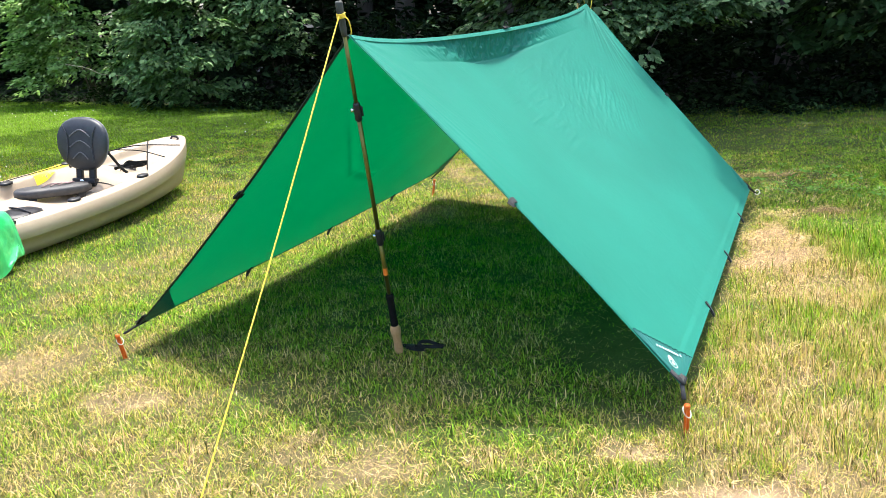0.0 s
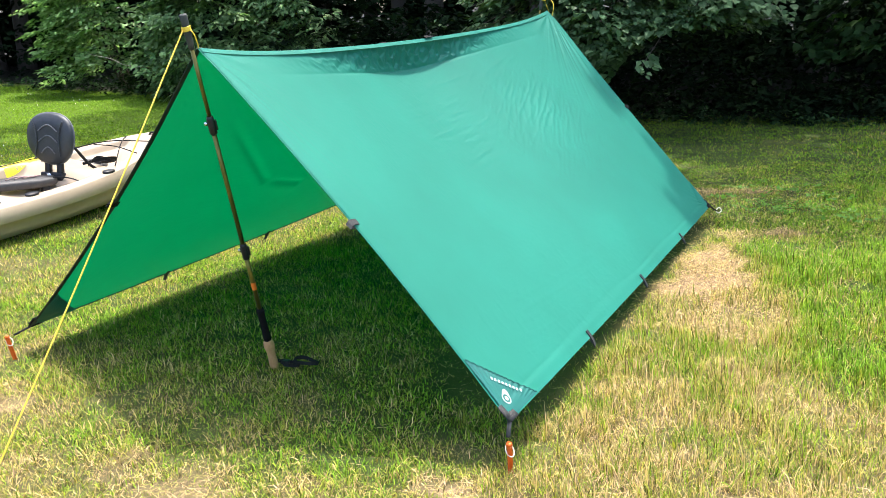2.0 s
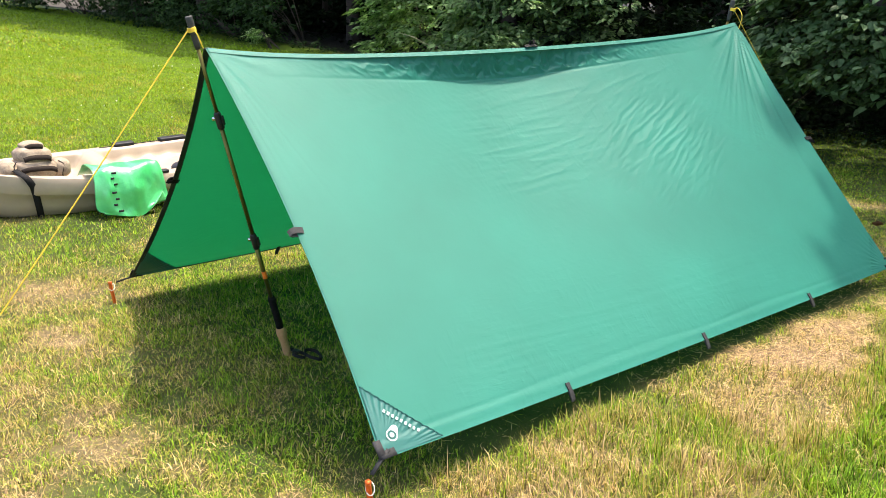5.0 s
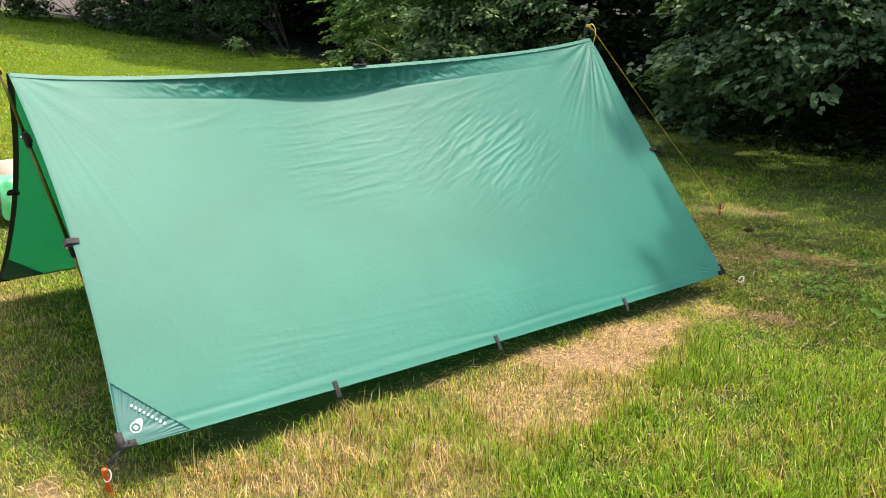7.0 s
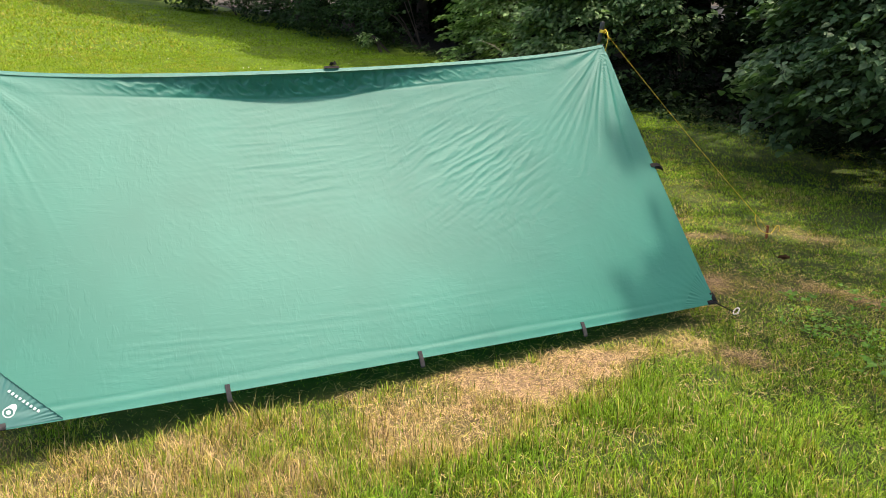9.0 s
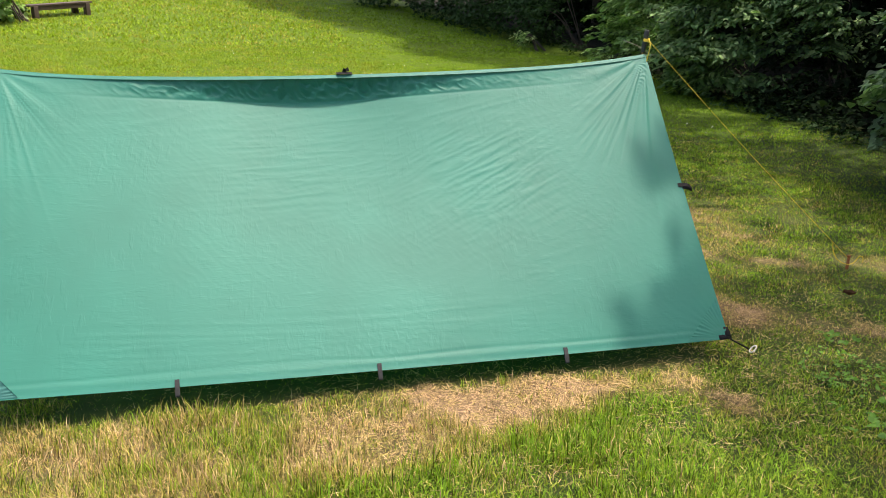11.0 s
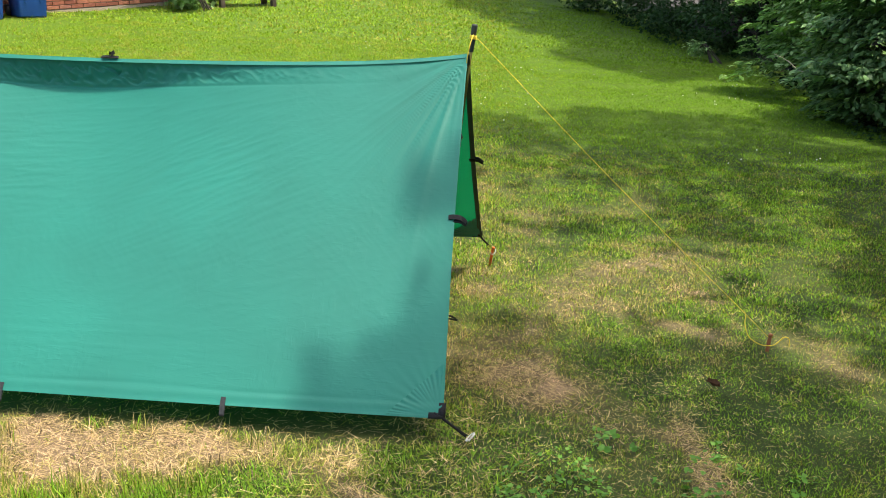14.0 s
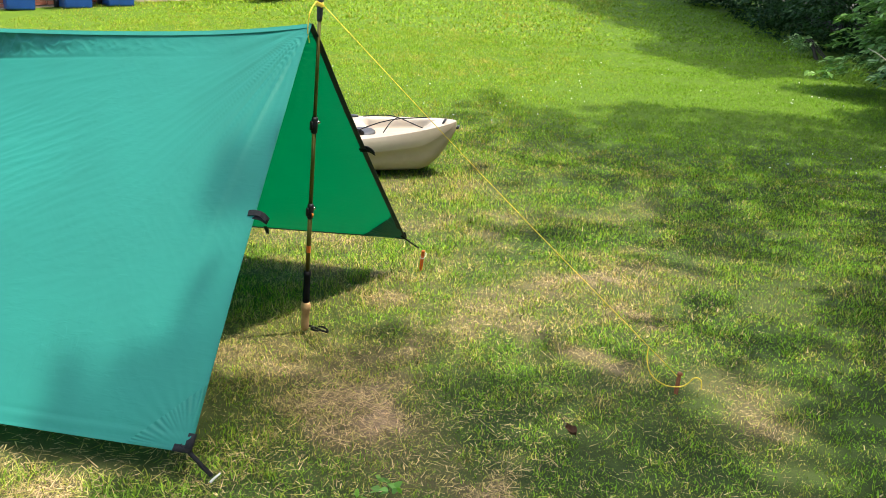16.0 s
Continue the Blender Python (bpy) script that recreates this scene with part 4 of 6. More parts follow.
def sprays(rng, tips, turns, long, per, size, kind, droop=0.5):
    """Flat arching sprays: leaves in two rows along a twig that ends at each tip and hangs a little."""
    n = len(tips) * per
    tip, turn = np.repeat(tips, per, 0), np.repeat(turns, per)
    long = np.repeat(long * rng.uniform(0.6, 1.25, len(tips)), per)
    way = np.stack([np.cos(turn), np.sin(turn), np.zeros(n)], 1)
    across = np.stack([-np.sin(turn), np.cos(turn), np.zeros(n)], 1)
    s, hand = rng.uniform(0, 1, n) ** 0.8, np.where(rng.random(n) < 0.5, -1.0, 1.0)
    off = hand * long * 0.34 * (1 - 0.8 * s ** 2) * rng.uniform(0.05, 1, n)
    pos = tip + way * ((s - 1) * long)[:, None] + across * off[:, None]
    pos[:, 2] += droop * long * (0.55 * (1 - s * s)) - 0.30 * droop * np.abs(off) + rng.normal(0, 0.010, n)
    lie = way * (0.5 + 0.4 * s)[:, None] + across * (hand * 0.6)[:, None] + rng.normal(0, 0.22, (n, 3))
    lie[:, 2] -= droop * rng.uniform(0.3, 1.1, n)
    up = np.array((0, 0, 1.0)) + way * 0.65 + across * (hand * 0.2)[:, None] + rng.normal(0, 0.28, (n, 3))
    shade = np.clip(0.45 * np.repeat(rng.uniform(0, 1, len(tips)), per) + 0.55 * rng.uniform(0, 1, n), 0, 1)
    return leaf_geometry(rng, kind, pos, lie, up, size, shade)


def limbs_of(rng, count, each, rx, ry, low, high, belly=0.45, voids=(), spread=0.9):
    """Limb ends on the lawn side of a shrub, each with a knot of sprays; voids are left dark."""
    tips, turns, ends = [], [], []
    while len(ends) < count:
        a, f = -math.pi / 2 + rng.normal(0, spread), rng.uniform(0, 1)
        bulge = math.sqrt(max(0.15, 1 - (f - belly) ** 2 * 1.9)) * rng.uniform(0.62, 1.06)
        end = np.array((math.cos(a) * rx * bulge, math.sin(a) * ry * bulge, low + (high - low) * f))
        ends.append(end)
        for _ in range(each):
            back = rng.uniform(0, 1) ** 1.5
            turn = a + rng.normal(0, 0.55)
            p = end * (1 - 0.22 * back, 1 - 0.22 * back, 1) + np.array((-math.sin(a), math.cos(a), 0)) * rng.normal(0, 0.16) + (0, 0, rng.normal(0, 0.05))
            p[2] = max(p[2], 0.05)
            inner = p - 0.22 * np.array((math.cos(turn), math.sin(turn), -0.3))
            if any(sum(((q[i] - v[i]) / v[3 + i]) ** 2 for i in range(3)) < 1 for v in voids for q in (p, inner)):
                continue
            tips.append(p)
            turns.append(turn)
    return np.array(tips), np.array(turns), ends


def crown_mesh(name, clouds):
    vs, fs, ss, at = [], [], [], 0
    for v, f, s in clouds:
        vs.append(v)
        fs.append(f + at)
        ss.append(s)
        at += len(v)
    return raw_mesh(name, np.concatenate(vs), np.concatenate(fs), False, shade=np.concatenate(ss))


def clumps_of(rng, count, rx, ry, low, high, r0, r1):
    """Leafy masses on the lawn side of a shrub, with voids between them."""
    out = []
    for k in range(count):
        a = -math.pi / 2 + rng.normal(0, 0.95)
        f = rng.uniform(0, 1)
        z = low + (high - low) * f
        bulge = math.sqrt(max(0.2, 1 - (f * 1.1 - 0.5) ** 2 * 1.6)) * rng.uniform(0.72, 1.08)
        out.append((math.cos(a) * rx * bulge, math.sin(a) * ry * bulge, z, rng.uniform(r0, r1)))
    return out


def mass_leaves(rng, masses, sprigs):
    """Sprigs over the upper and outer faces of the masses."""
    m = np.array(masses)[np.repeat(np.arange(len(masses)), sprigs)]
    d = rng.normal(0, 1, (len(m), 3)) + (0, -0.45, 0.35)
    d /= np.linalg.norm(d, axis=1, keepdims=True)
    pts = m[:, :3] + d * (m[:, 3:] * rng.uniform(0.7, 1.08, (len(m), 1))) * (1, 0.9, 0.7)
    return pts, d


def shrub(at, rx, ry, high, count, sprigs, size, kind, mat_, label, seed, low=0.12, radius=(0.24, 0.48), spread=0.17, droop=0.6):
    rng = np.random.default_rng(seed)
    x, y = at
    g = ground_z(x, y)
    root = thing("shrub", (x, y, g), label, "shrub", "shrubs along the wood")
    masses = clumps_of(rng, count, rx, ry, low, high, *radius)
    pts, out = mass_leaves(rng, masses, sprigs)
    pts[:, 2] = np.maximum(pts[:, 2], 0.04)
    flat = out * (1, 1, 0.25)
    mesh_part("crown", crown_mesh("crown", [leaf_cloud(rng, pts, flat, 8, spread, size, kind, droop)]), mat_, root)
    shrub_stems(rng, root, masses, 6)
    return root


def shrub_stems(rng, root, ends, count):
    for k in range(count):
        a = rng.uniform(0, math.tau)
        end = ends[rng.integers(len(ends))]
        line = curve_points(((math.cos(a) * 0.12, math.sin(a) * 0.12 + 0.2, -0.1), (end[0] * 0.4, end[1] * 0.3, end[2] * 0.65 + 0.1), tuple(end[:3])), 8)
        part("stem", tube_bm(line, [0.013 - 0.0012 * i for i in range(9)], 6), M_BARK, root)


def layered_shrub(at, rx, ry, high, count, each, long, per, size, mat_, label, seed, low=0.15, belly=0.45, voids=(), droop=0.55, extra=()):
    """A shrub of arching leafy sprays in tiers; voids and extra limb ends (x, y, z, turn) are in the world."""
    rng = np.random.default_rng(seed)
    x, y = at
    g = ground_z(x, y)
    root = thing("shrub", (x, y, g), label, "shrub", "shrubs along the wood")
    holes = [(v[0] - x, v[1] - y, v[2] - g, *v[3:]) for v in voids]
    tips, turns, ends = limbs_of(rng, count, each, rx, ry, low, high, belly, holes)
    clouds = [sprays(rng, tips, turns, long, per, size, "oval", droop)]
    if extra:
        own = np.repeat(np.array([(e[0] - x, e[1] - y, e[2] - g) for e in extra]), 4, 0)
        turn = np.repeat([radians(e[3]) for e in extra], 4) + rng.normal(0, 0.35, len(own))
        clouds.append(sprays(rng, own + rng.normal(0, 0.05, own.shape), turn, long, per, size, "oval", droop * 0.7))
    mesh_part("crown", crown_mesh("crown", clouds), mat_, root)
    shrub_stems(rng, root, ends, 8)
    return root


DARK, PALE = "dense green shrub at the edge of the wood, darkened for its shade", "pale green shrub with white-edged leaves, sunlight put into its colour"
MID = "broad green shrub with drooping leafy sprays"
shrub((-13.6, 9.95), 1.1, 1.0, 1.9, 15, 30, 0.08, "oval", M_LEAF_SHADED, DARK, 101)
HOLLOW = ((-8.45, 8.85, 0.56, 0.48, 0.45, 0.27), (-9.2, 9.12, 0.52, 0.55, 0.45, 0.27), (-9.2, 9.6, 0.5, 0.6, 0.5, 0.3))
layered_shrub((-9.45, 9.85), 0.95, 1.1, 2.3, 95, 6, 0.38, 26, 0.075, M_LEAF_PALE, PALE, 102, 0.15, 0.35, HOLLOW, 0.5, (
    (-9.85, 8.70, 1.25, 215), (-9.75, 8.60, 1.55, 220), (-9.55, 8.55, 1.70, 230), (-9.70, 8.62, 1.02, 215), (-9.50, 8.55, 0.80, 230), (-9.35, 8.50, 0.62, 240)))
bush = layered_shrub((-7.8, 10.1), 1.1, 1.35, 2.2, 105, 6, 0.46, 24, 0.095, M_LEAF_MID, MID, 103, 0.10, 0.25, HOLLOW, 0.65)
M_TWIG = plain("pale_twig", (0.30, 0.25, 0.18), (0.45, 0.38, 0.28), 30, 0.8)
part("bare_twig", tube_bm(curve_points([Vector(q) - bush.matrix_world.translation for q in ((-8.85, 8.83, 0.97), (-8.6, 8.93, 0.90), (-8.45, 9.05, 0.80), (-8.2, 9.4, 0.74))], 12), [0.003 + 0.0003 * i for i in range(13)], 6), M_TWIG, bush, "pale bare twig")
layered_shrub((-6.95, 10.75), 0.7, 1.1, 2.1, 42, 6, 0.46, 24, 0.098, M_LEAF_MID, MID, 104, 0.55, 0.4, (), 0.65)
shrub((-15.8, 9.65), 1.6, 1.1, 1.9, 24, 24, 0.08, "oval", M_LEAF_SHADED, DARK, 105)
shrub((-18.8, 9.35), 1.8, 1.2, 2.2, 26, 24, 0.09, "oval", M_LEAF_SHADED, DARK, 106, radius=(0.3, 0.55))
shrub((-22.4, 8.75), 2.1, 1.3, 2.4, 26, 24, 0.11, "oval", M_LEAF_SHADED, DARK, 107, radius=(0.35, 0.65))
shrub((-26.6, 8.3), 2.4, 1.5, 2.8, 26, 24, 0.13, "oval", M_LEAF_SHADED, DARK, 108, radius=(0.4, 0.75))
# Near-black leaves here stand in for the dark gaps behind the front shrubs.
shrub((-5.0, 12.2), 1.3, 1.1, 1.9, 14, 22, 0.09, "oval", M_LEAF_DEEP_SHADE, DARK, 109)
shrub((2.0, 11.4), 1.7, 1.3, 1.7, 16, 20, 0.08, "oval", M_LEAF_DEEP_SHADE, DARK, 110)
shrub((4.9, 11.2), 1.9, 1.4, 1.9, 16, 20, 0.09, "oval", M_LEAF_DEEP_SHADE, DARK, 111)
shrub((-12.75, 8.9), 0.26, 0.22, 0.28, 5, 9, 0.06, "oval", M_LEAF_PALE, "small pale sapling shrub beside the lawn", 112, radius=(0.1, 0.18), spread=0.08)


def broad_bough(at, rx, ry, low, high, count, each, size, seed, label, root_at, mat_=None, extra=()):
    """A low bough of big heart-shaped leaves, tier over tier, that hangs over the lawn."""
    rng = np.random.default_rng(seed)
    x, y = at
    root = thing("hanging_bough", (x, y, 0), label, "bough", "low boughs of broad leaves")
    tips, turns, ends = limbs_of(rng, count, each, rx, ry, low, high, 0.3)
    # the lower rim is ragged
    rim = low + (high - low) * (0.22 * field(tips[:, 0], tips[:, 1], 0.45, seed) + 0.20 * soft(tips[:, 0], -0.5, 0.6))
    tips[:, 2] = np.maximum(tips[:, 2], rim)
    clouds = [sprays(rng, tips, turns, 0.44, 20, size, "heart", 0.7)]
    for ex, ey, ez, n, wide, per in extra:
        own = np.array([(ex - x, ey - y, ez)]) + rng.normal(0, wide * 0.25, (n, 3))
        clouds.append(sprays(rng, own, rng.uniform(-2.8, -0.6, n), wide, per, size, "heart", 0.8))
        ends.append(own[0])
    mesh_part("crown", crown_mesh("crown", clouds), mat_ or M_LEAF_BROAD, root)
    for k in range(6 + len(extra)):
        end = ends[rng.integers(len(ends))] if k < 6 else ends[len(ends) - 1 - (k - 6)]
        start = Vector(root_at) - Vector((x, y, 0))
        line = curve_points((start, start * 0.5 + Vector(end) * 0.5 + Vector((0, 0, 0.35)), Vector(end)), 10)
        part("limb", tube_bm(line, [0.024 - 0.0021 * i for i in range(11)], 6), M_BARK, root)
    return root


BROAD = "low bough of big heart-shaped leaves over the lawn"
broad_bough((-1.95, 9.1), 1.75, 1.2, 0.36, 2.3, 150, 6, 0.074, 121, BROAD, (-0.8, 10.6, 1.6), None, (
    (-1.35, 8.0, 0.68, 3, 0.22, 7), (-3.75, 8.85, 1.0, 2, 0.16, 4), (-3.95, 8.9, 0.72, 2, 0.16, 5), (-1.95, 8.25, 0.52, 3, 0.2, 7),
    (-3.25, 8.6, 0.62, 12, 0.4, 18), (-3.05, 8.45, 0.46, 10, 0.4, 18), (-2.85, 8.5, 0.34, 8, 0.36, 18), (-3.1, 8.45, 0.85, 12, 0.42, 18)))
# Darker leaf copy: this bough's shade is put into its colour.
broad_bough((0.55, 10.2), 1.2, 0.9, 0.5, 2.2, 26, 6, 0.10, 122, "bough of heart-shaped leaves in the wood, shade in its leaf colour", (-0.8, 10.6, 1.6), M_LEAF_SHADED)
broad_bough((-3.3, 10.3), 0.8, 0.7, 1.6, 2.3, 16, 6, 0.085, 123, BROAD, (-3.2, 11.4, 2.0))


def tree(at, tall, bole, crown_r, crown_low, n, seed, label, size=0.27, per=13, lean=(0, 0)):
    rng = np.random.default_rng(seed)
    x, y = at
    g = ground_z(x, y)
    root = thing("tree", (x, y, g), label, "tree", "trees of the wood")
    sway = rng.uniform(-0.35, 0.35, 2)
    line = curve_points(((0, 0, -0.2), (sway[0] * 0.3, sway[1] * 0.3, tall * 0.35), (sway[0] + lean[0], sway[1] + lean[1], tall * 0.9)), 14)
    part("trunk", tube_bm(line, [bole * (1.25 - 0.25 * min(i, 1)) * (1 - 0.055 * i) for i in range(15)], 10), M_BARK, root)
    lobes = []
    for k in range(7):
        a, r, h = rng.uniform(0, math.tau), crown_r * rng.uniform(0.25, 0.75), rng.uniform(crown_low + 0.6, tall)
        lobes.append((math.cos(a) * r + lean[0], math.sin(a) * r + lean[1], h, crown_r * rng.uniform(0.4, 0.62)))
        mid = (math.cos(a) * r * 0.4, math.sin(a) * r * 0.4, h * 0.75)
        part("limb", tube_bm(curve_points(((0, 0, min(h * 0.5, tall * 0.6)), mid, lobes[-1][:3]), 8), [0.06 - 0.006 * i for i in range(9)], 6), M_BARK, root)
    pick = rng.integers(0, len(lobes), n)
    lobe = np.array(lobes)[pick]
    d = rng.normal(0, 1, (n, 3))
    d /= np.linalg.norm(d, axis=1, keepdims=True)
    r = lobe[:, 3] * rng.uniform(0.35, 1.0, n) ** 0.5
    pts = lobe[:, :3] + d * r[:, None] * (1, 1, 0.7)
    pts[:, 2] = np.maximum(pts[:, 2], crown_low + 0.4 * rng.random(n))
    mesh_part("crown", crown_mesh("crown", [leaf_cloud(rng, pts, d, per, 0.36, size, "plain", 0.4)]), M_LEAF_SHADED, root)
    return root


TREE = "tall leafy tree in the dark wood"
for k, (tx, ty, tall, crown_r, crown_low, n) in enumerate((
    (-24.5, 11.2, 11, 4.6, 2.2, 700), (-19.8, 11.0, 11, 4.6, 2.2, 700), (-15.6, 12.6, 11, 4.0, 2.6, 600), (-10.8, 17.2, 11, 4.0, 3.0, 380),
    (-6.8, 16.8, 11, 4.0, 3.0, 380), (-3.2, 15.4, 12, 3.4, 4.0, 520), (5.4, 12.0, 11, 4.3, 2.2, 650),
    (-22.0, 16.0, 13, 4.8, 2.0, 520), (-15.5, 16.5, 13, 4.8, 2.0, 520), (-9.5, 17.0, 13, 4.8, 2.0, 520), (-3.5, 16.8, 13, 4.8, 2.0, 520), (2.5, 16.5, 13, 4.8, 2.0, 520), (8.5, 16.5, 13, 4.8, 2.0, 520))):
    tree((tx, ty), tall, 0.08 + 0.007 * tall, crown_r, crown_low, n, 200 + k, TREE)


def tall_tree(at, tall, boughs, seed, label, size=0.2):
    """A forest tree whose leafy boughs (x, y, z, half lengths, sprigs a square metre) reach out from a high trunk."""
    rng = np.random.default_rng(seed)
    x, y = at
    g = ground_z(x, y)
    root = thing("tree", (x, y, g), label, "tree", "trees of the wood")
    line = curve_points(((0, 0, -0.2), (0.15, -0.1, tall * 0.35), (0.0, -0.5, tall * 0.95)), 14)
    part("trunk", tube_bm(line, [(0.08 + 0.007 * tall) * (1.25 - 0.25 * min(i, 1)) * (1 - 0.055 * i) for i in range(15)], 10), M_BARK, root)
    clouds = []
    for bx, by, bz, rx, ry, dense in boughs:
        c = Vector((bx - x, by - y, bz - g))
        start = Vector((0, -0.3, tall * rng.uniform(0.55, 0.8)))
        part("limb", tube_bm(curve_points((start, start * 0.5 + c * 0.5 + Vector((0, 0, 0.5)), c), 8), [0.055 - 0.0055 * i for i in range(9)], 6), M_BARK, root)
        n = max(6, int(dense * math.pi * rx * ry))
        a, r = rng.uniform(0, math.tau, n), np.sqrt(rng.uniform(0, 1, n))
        r = r * (0.85 + 0.4 * field(np.cos(a) * 1.3 + bx, np.sin(a) * 1.3 + by, 0.5, seed))
        pts = np.stack([c.x + rx * r * np.cos(a), c.y + ry * r * np.sin(a), c.z + rng.normal(0, 0.16, n) - 0.12 * r * r], 1)
        clouds.append(leaf_cloud(rng, pts, np.stack([np.cos(a), np.sin(a), np.full(n, -0.1)], 1), 7, 0.13, size * 1.05, "plain", 0.25))
    mesh_part("crown", crown_mesh("crown", clouds), M_LEAF_SHADED, root)
    return root


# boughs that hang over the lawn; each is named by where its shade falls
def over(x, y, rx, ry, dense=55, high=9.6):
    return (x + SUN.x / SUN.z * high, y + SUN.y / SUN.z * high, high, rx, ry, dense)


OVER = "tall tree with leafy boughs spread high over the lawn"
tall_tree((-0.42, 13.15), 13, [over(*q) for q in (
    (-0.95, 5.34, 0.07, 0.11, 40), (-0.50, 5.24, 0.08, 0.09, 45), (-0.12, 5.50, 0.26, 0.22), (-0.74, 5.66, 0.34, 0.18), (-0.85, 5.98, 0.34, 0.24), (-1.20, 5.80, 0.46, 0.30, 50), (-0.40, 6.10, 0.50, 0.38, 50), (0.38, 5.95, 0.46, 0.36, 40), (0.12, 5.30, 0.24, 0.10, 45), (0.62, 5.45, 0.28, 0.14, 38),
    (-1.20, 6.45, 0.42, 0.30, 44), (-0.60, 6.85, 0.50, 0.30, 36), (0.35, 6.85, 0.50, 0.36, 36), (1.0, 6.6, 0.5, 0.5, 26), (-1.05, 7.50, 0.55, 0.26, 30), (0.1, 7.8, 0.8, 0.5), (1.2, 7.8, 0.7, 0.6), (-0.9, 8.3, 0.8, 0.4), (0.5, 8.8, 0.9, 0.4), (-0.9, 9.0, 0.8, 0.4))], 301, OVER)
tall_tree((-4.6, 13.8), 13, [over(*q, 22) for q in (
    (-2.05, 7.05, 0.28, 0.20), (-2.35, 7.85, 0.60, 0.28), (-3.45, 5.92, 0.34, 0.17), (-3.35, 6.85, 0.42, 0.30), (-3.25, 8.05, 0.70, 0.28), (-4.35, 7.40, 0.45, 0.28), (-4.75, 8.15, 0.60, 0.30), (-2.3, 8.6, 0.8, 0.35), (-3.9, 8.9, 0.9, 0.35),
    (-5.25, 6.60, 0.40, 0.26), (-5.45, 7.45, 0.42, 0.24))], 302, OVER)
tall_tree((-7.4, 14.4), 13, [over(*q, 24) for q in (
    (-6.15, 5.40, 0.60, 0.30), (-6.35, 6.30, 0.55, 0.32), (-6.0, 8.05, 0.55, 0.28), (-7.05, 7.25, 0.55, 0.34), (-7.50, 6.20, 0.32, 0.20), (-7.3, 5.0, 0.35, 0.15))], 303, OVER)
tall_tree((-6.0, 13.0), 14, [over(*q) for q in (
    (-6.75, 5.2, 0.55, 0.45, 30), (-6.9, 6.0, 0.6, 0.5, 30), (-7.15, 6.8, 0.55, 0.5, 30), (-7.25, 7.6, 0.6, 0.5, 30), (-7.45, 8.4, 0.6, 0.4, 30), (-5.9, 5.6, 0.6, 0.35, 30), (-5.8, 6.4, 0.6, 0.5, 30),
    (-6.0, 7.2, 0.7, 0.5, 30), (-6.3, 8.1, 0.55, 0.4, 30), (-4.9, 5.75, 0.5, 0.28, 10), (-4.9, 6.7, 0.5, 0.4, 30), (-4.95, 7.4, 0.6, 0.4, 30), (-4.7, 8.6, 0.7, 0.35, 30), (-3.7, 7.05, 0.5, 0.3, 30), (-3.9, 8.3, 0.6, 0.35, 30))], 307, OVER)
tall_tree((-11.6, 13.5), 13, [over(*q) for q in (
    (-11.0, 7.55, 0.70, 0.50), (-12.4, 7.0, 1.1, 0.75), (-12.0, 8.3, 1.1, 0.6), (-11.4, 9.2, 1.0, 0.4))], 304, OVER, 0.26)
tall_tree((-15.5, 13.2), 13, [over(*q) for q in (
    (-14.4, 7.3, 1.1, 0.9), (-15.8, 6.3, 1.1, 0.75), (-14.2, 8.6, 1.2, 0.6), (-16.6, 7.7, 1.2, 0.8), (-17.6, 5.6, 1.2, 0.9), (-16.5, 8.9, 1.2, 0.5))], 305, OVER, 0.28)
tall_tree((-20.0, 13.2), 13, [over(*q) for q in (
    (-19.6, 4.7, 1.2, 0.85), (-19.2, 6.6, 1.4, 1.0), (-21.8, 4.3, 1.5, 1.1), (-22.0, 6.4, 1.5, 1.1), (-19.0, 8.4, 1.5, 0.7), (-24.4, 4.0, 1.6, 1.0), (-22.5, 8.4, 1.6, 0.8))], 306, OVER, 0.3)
# unseen closed roof of the wood, added to keep sky light off the undergrowth
roof_rng = random.Random(17)
for k, tx in enumerate((-27.0, -21.0, -15.0, -9.0, -3.0, 3.0, 9.0)):
    tall_tree((tx, 18.5), 12, [(tx + roof_rng.uniform(-3.2, 3.2), roof_rng.uniform(13.6, 21.0), roof_rng.uniform(6.0, 9.0), 1.7, 1.3, 9) for _ in range(13)], 320 + k, TREE, 0.62)


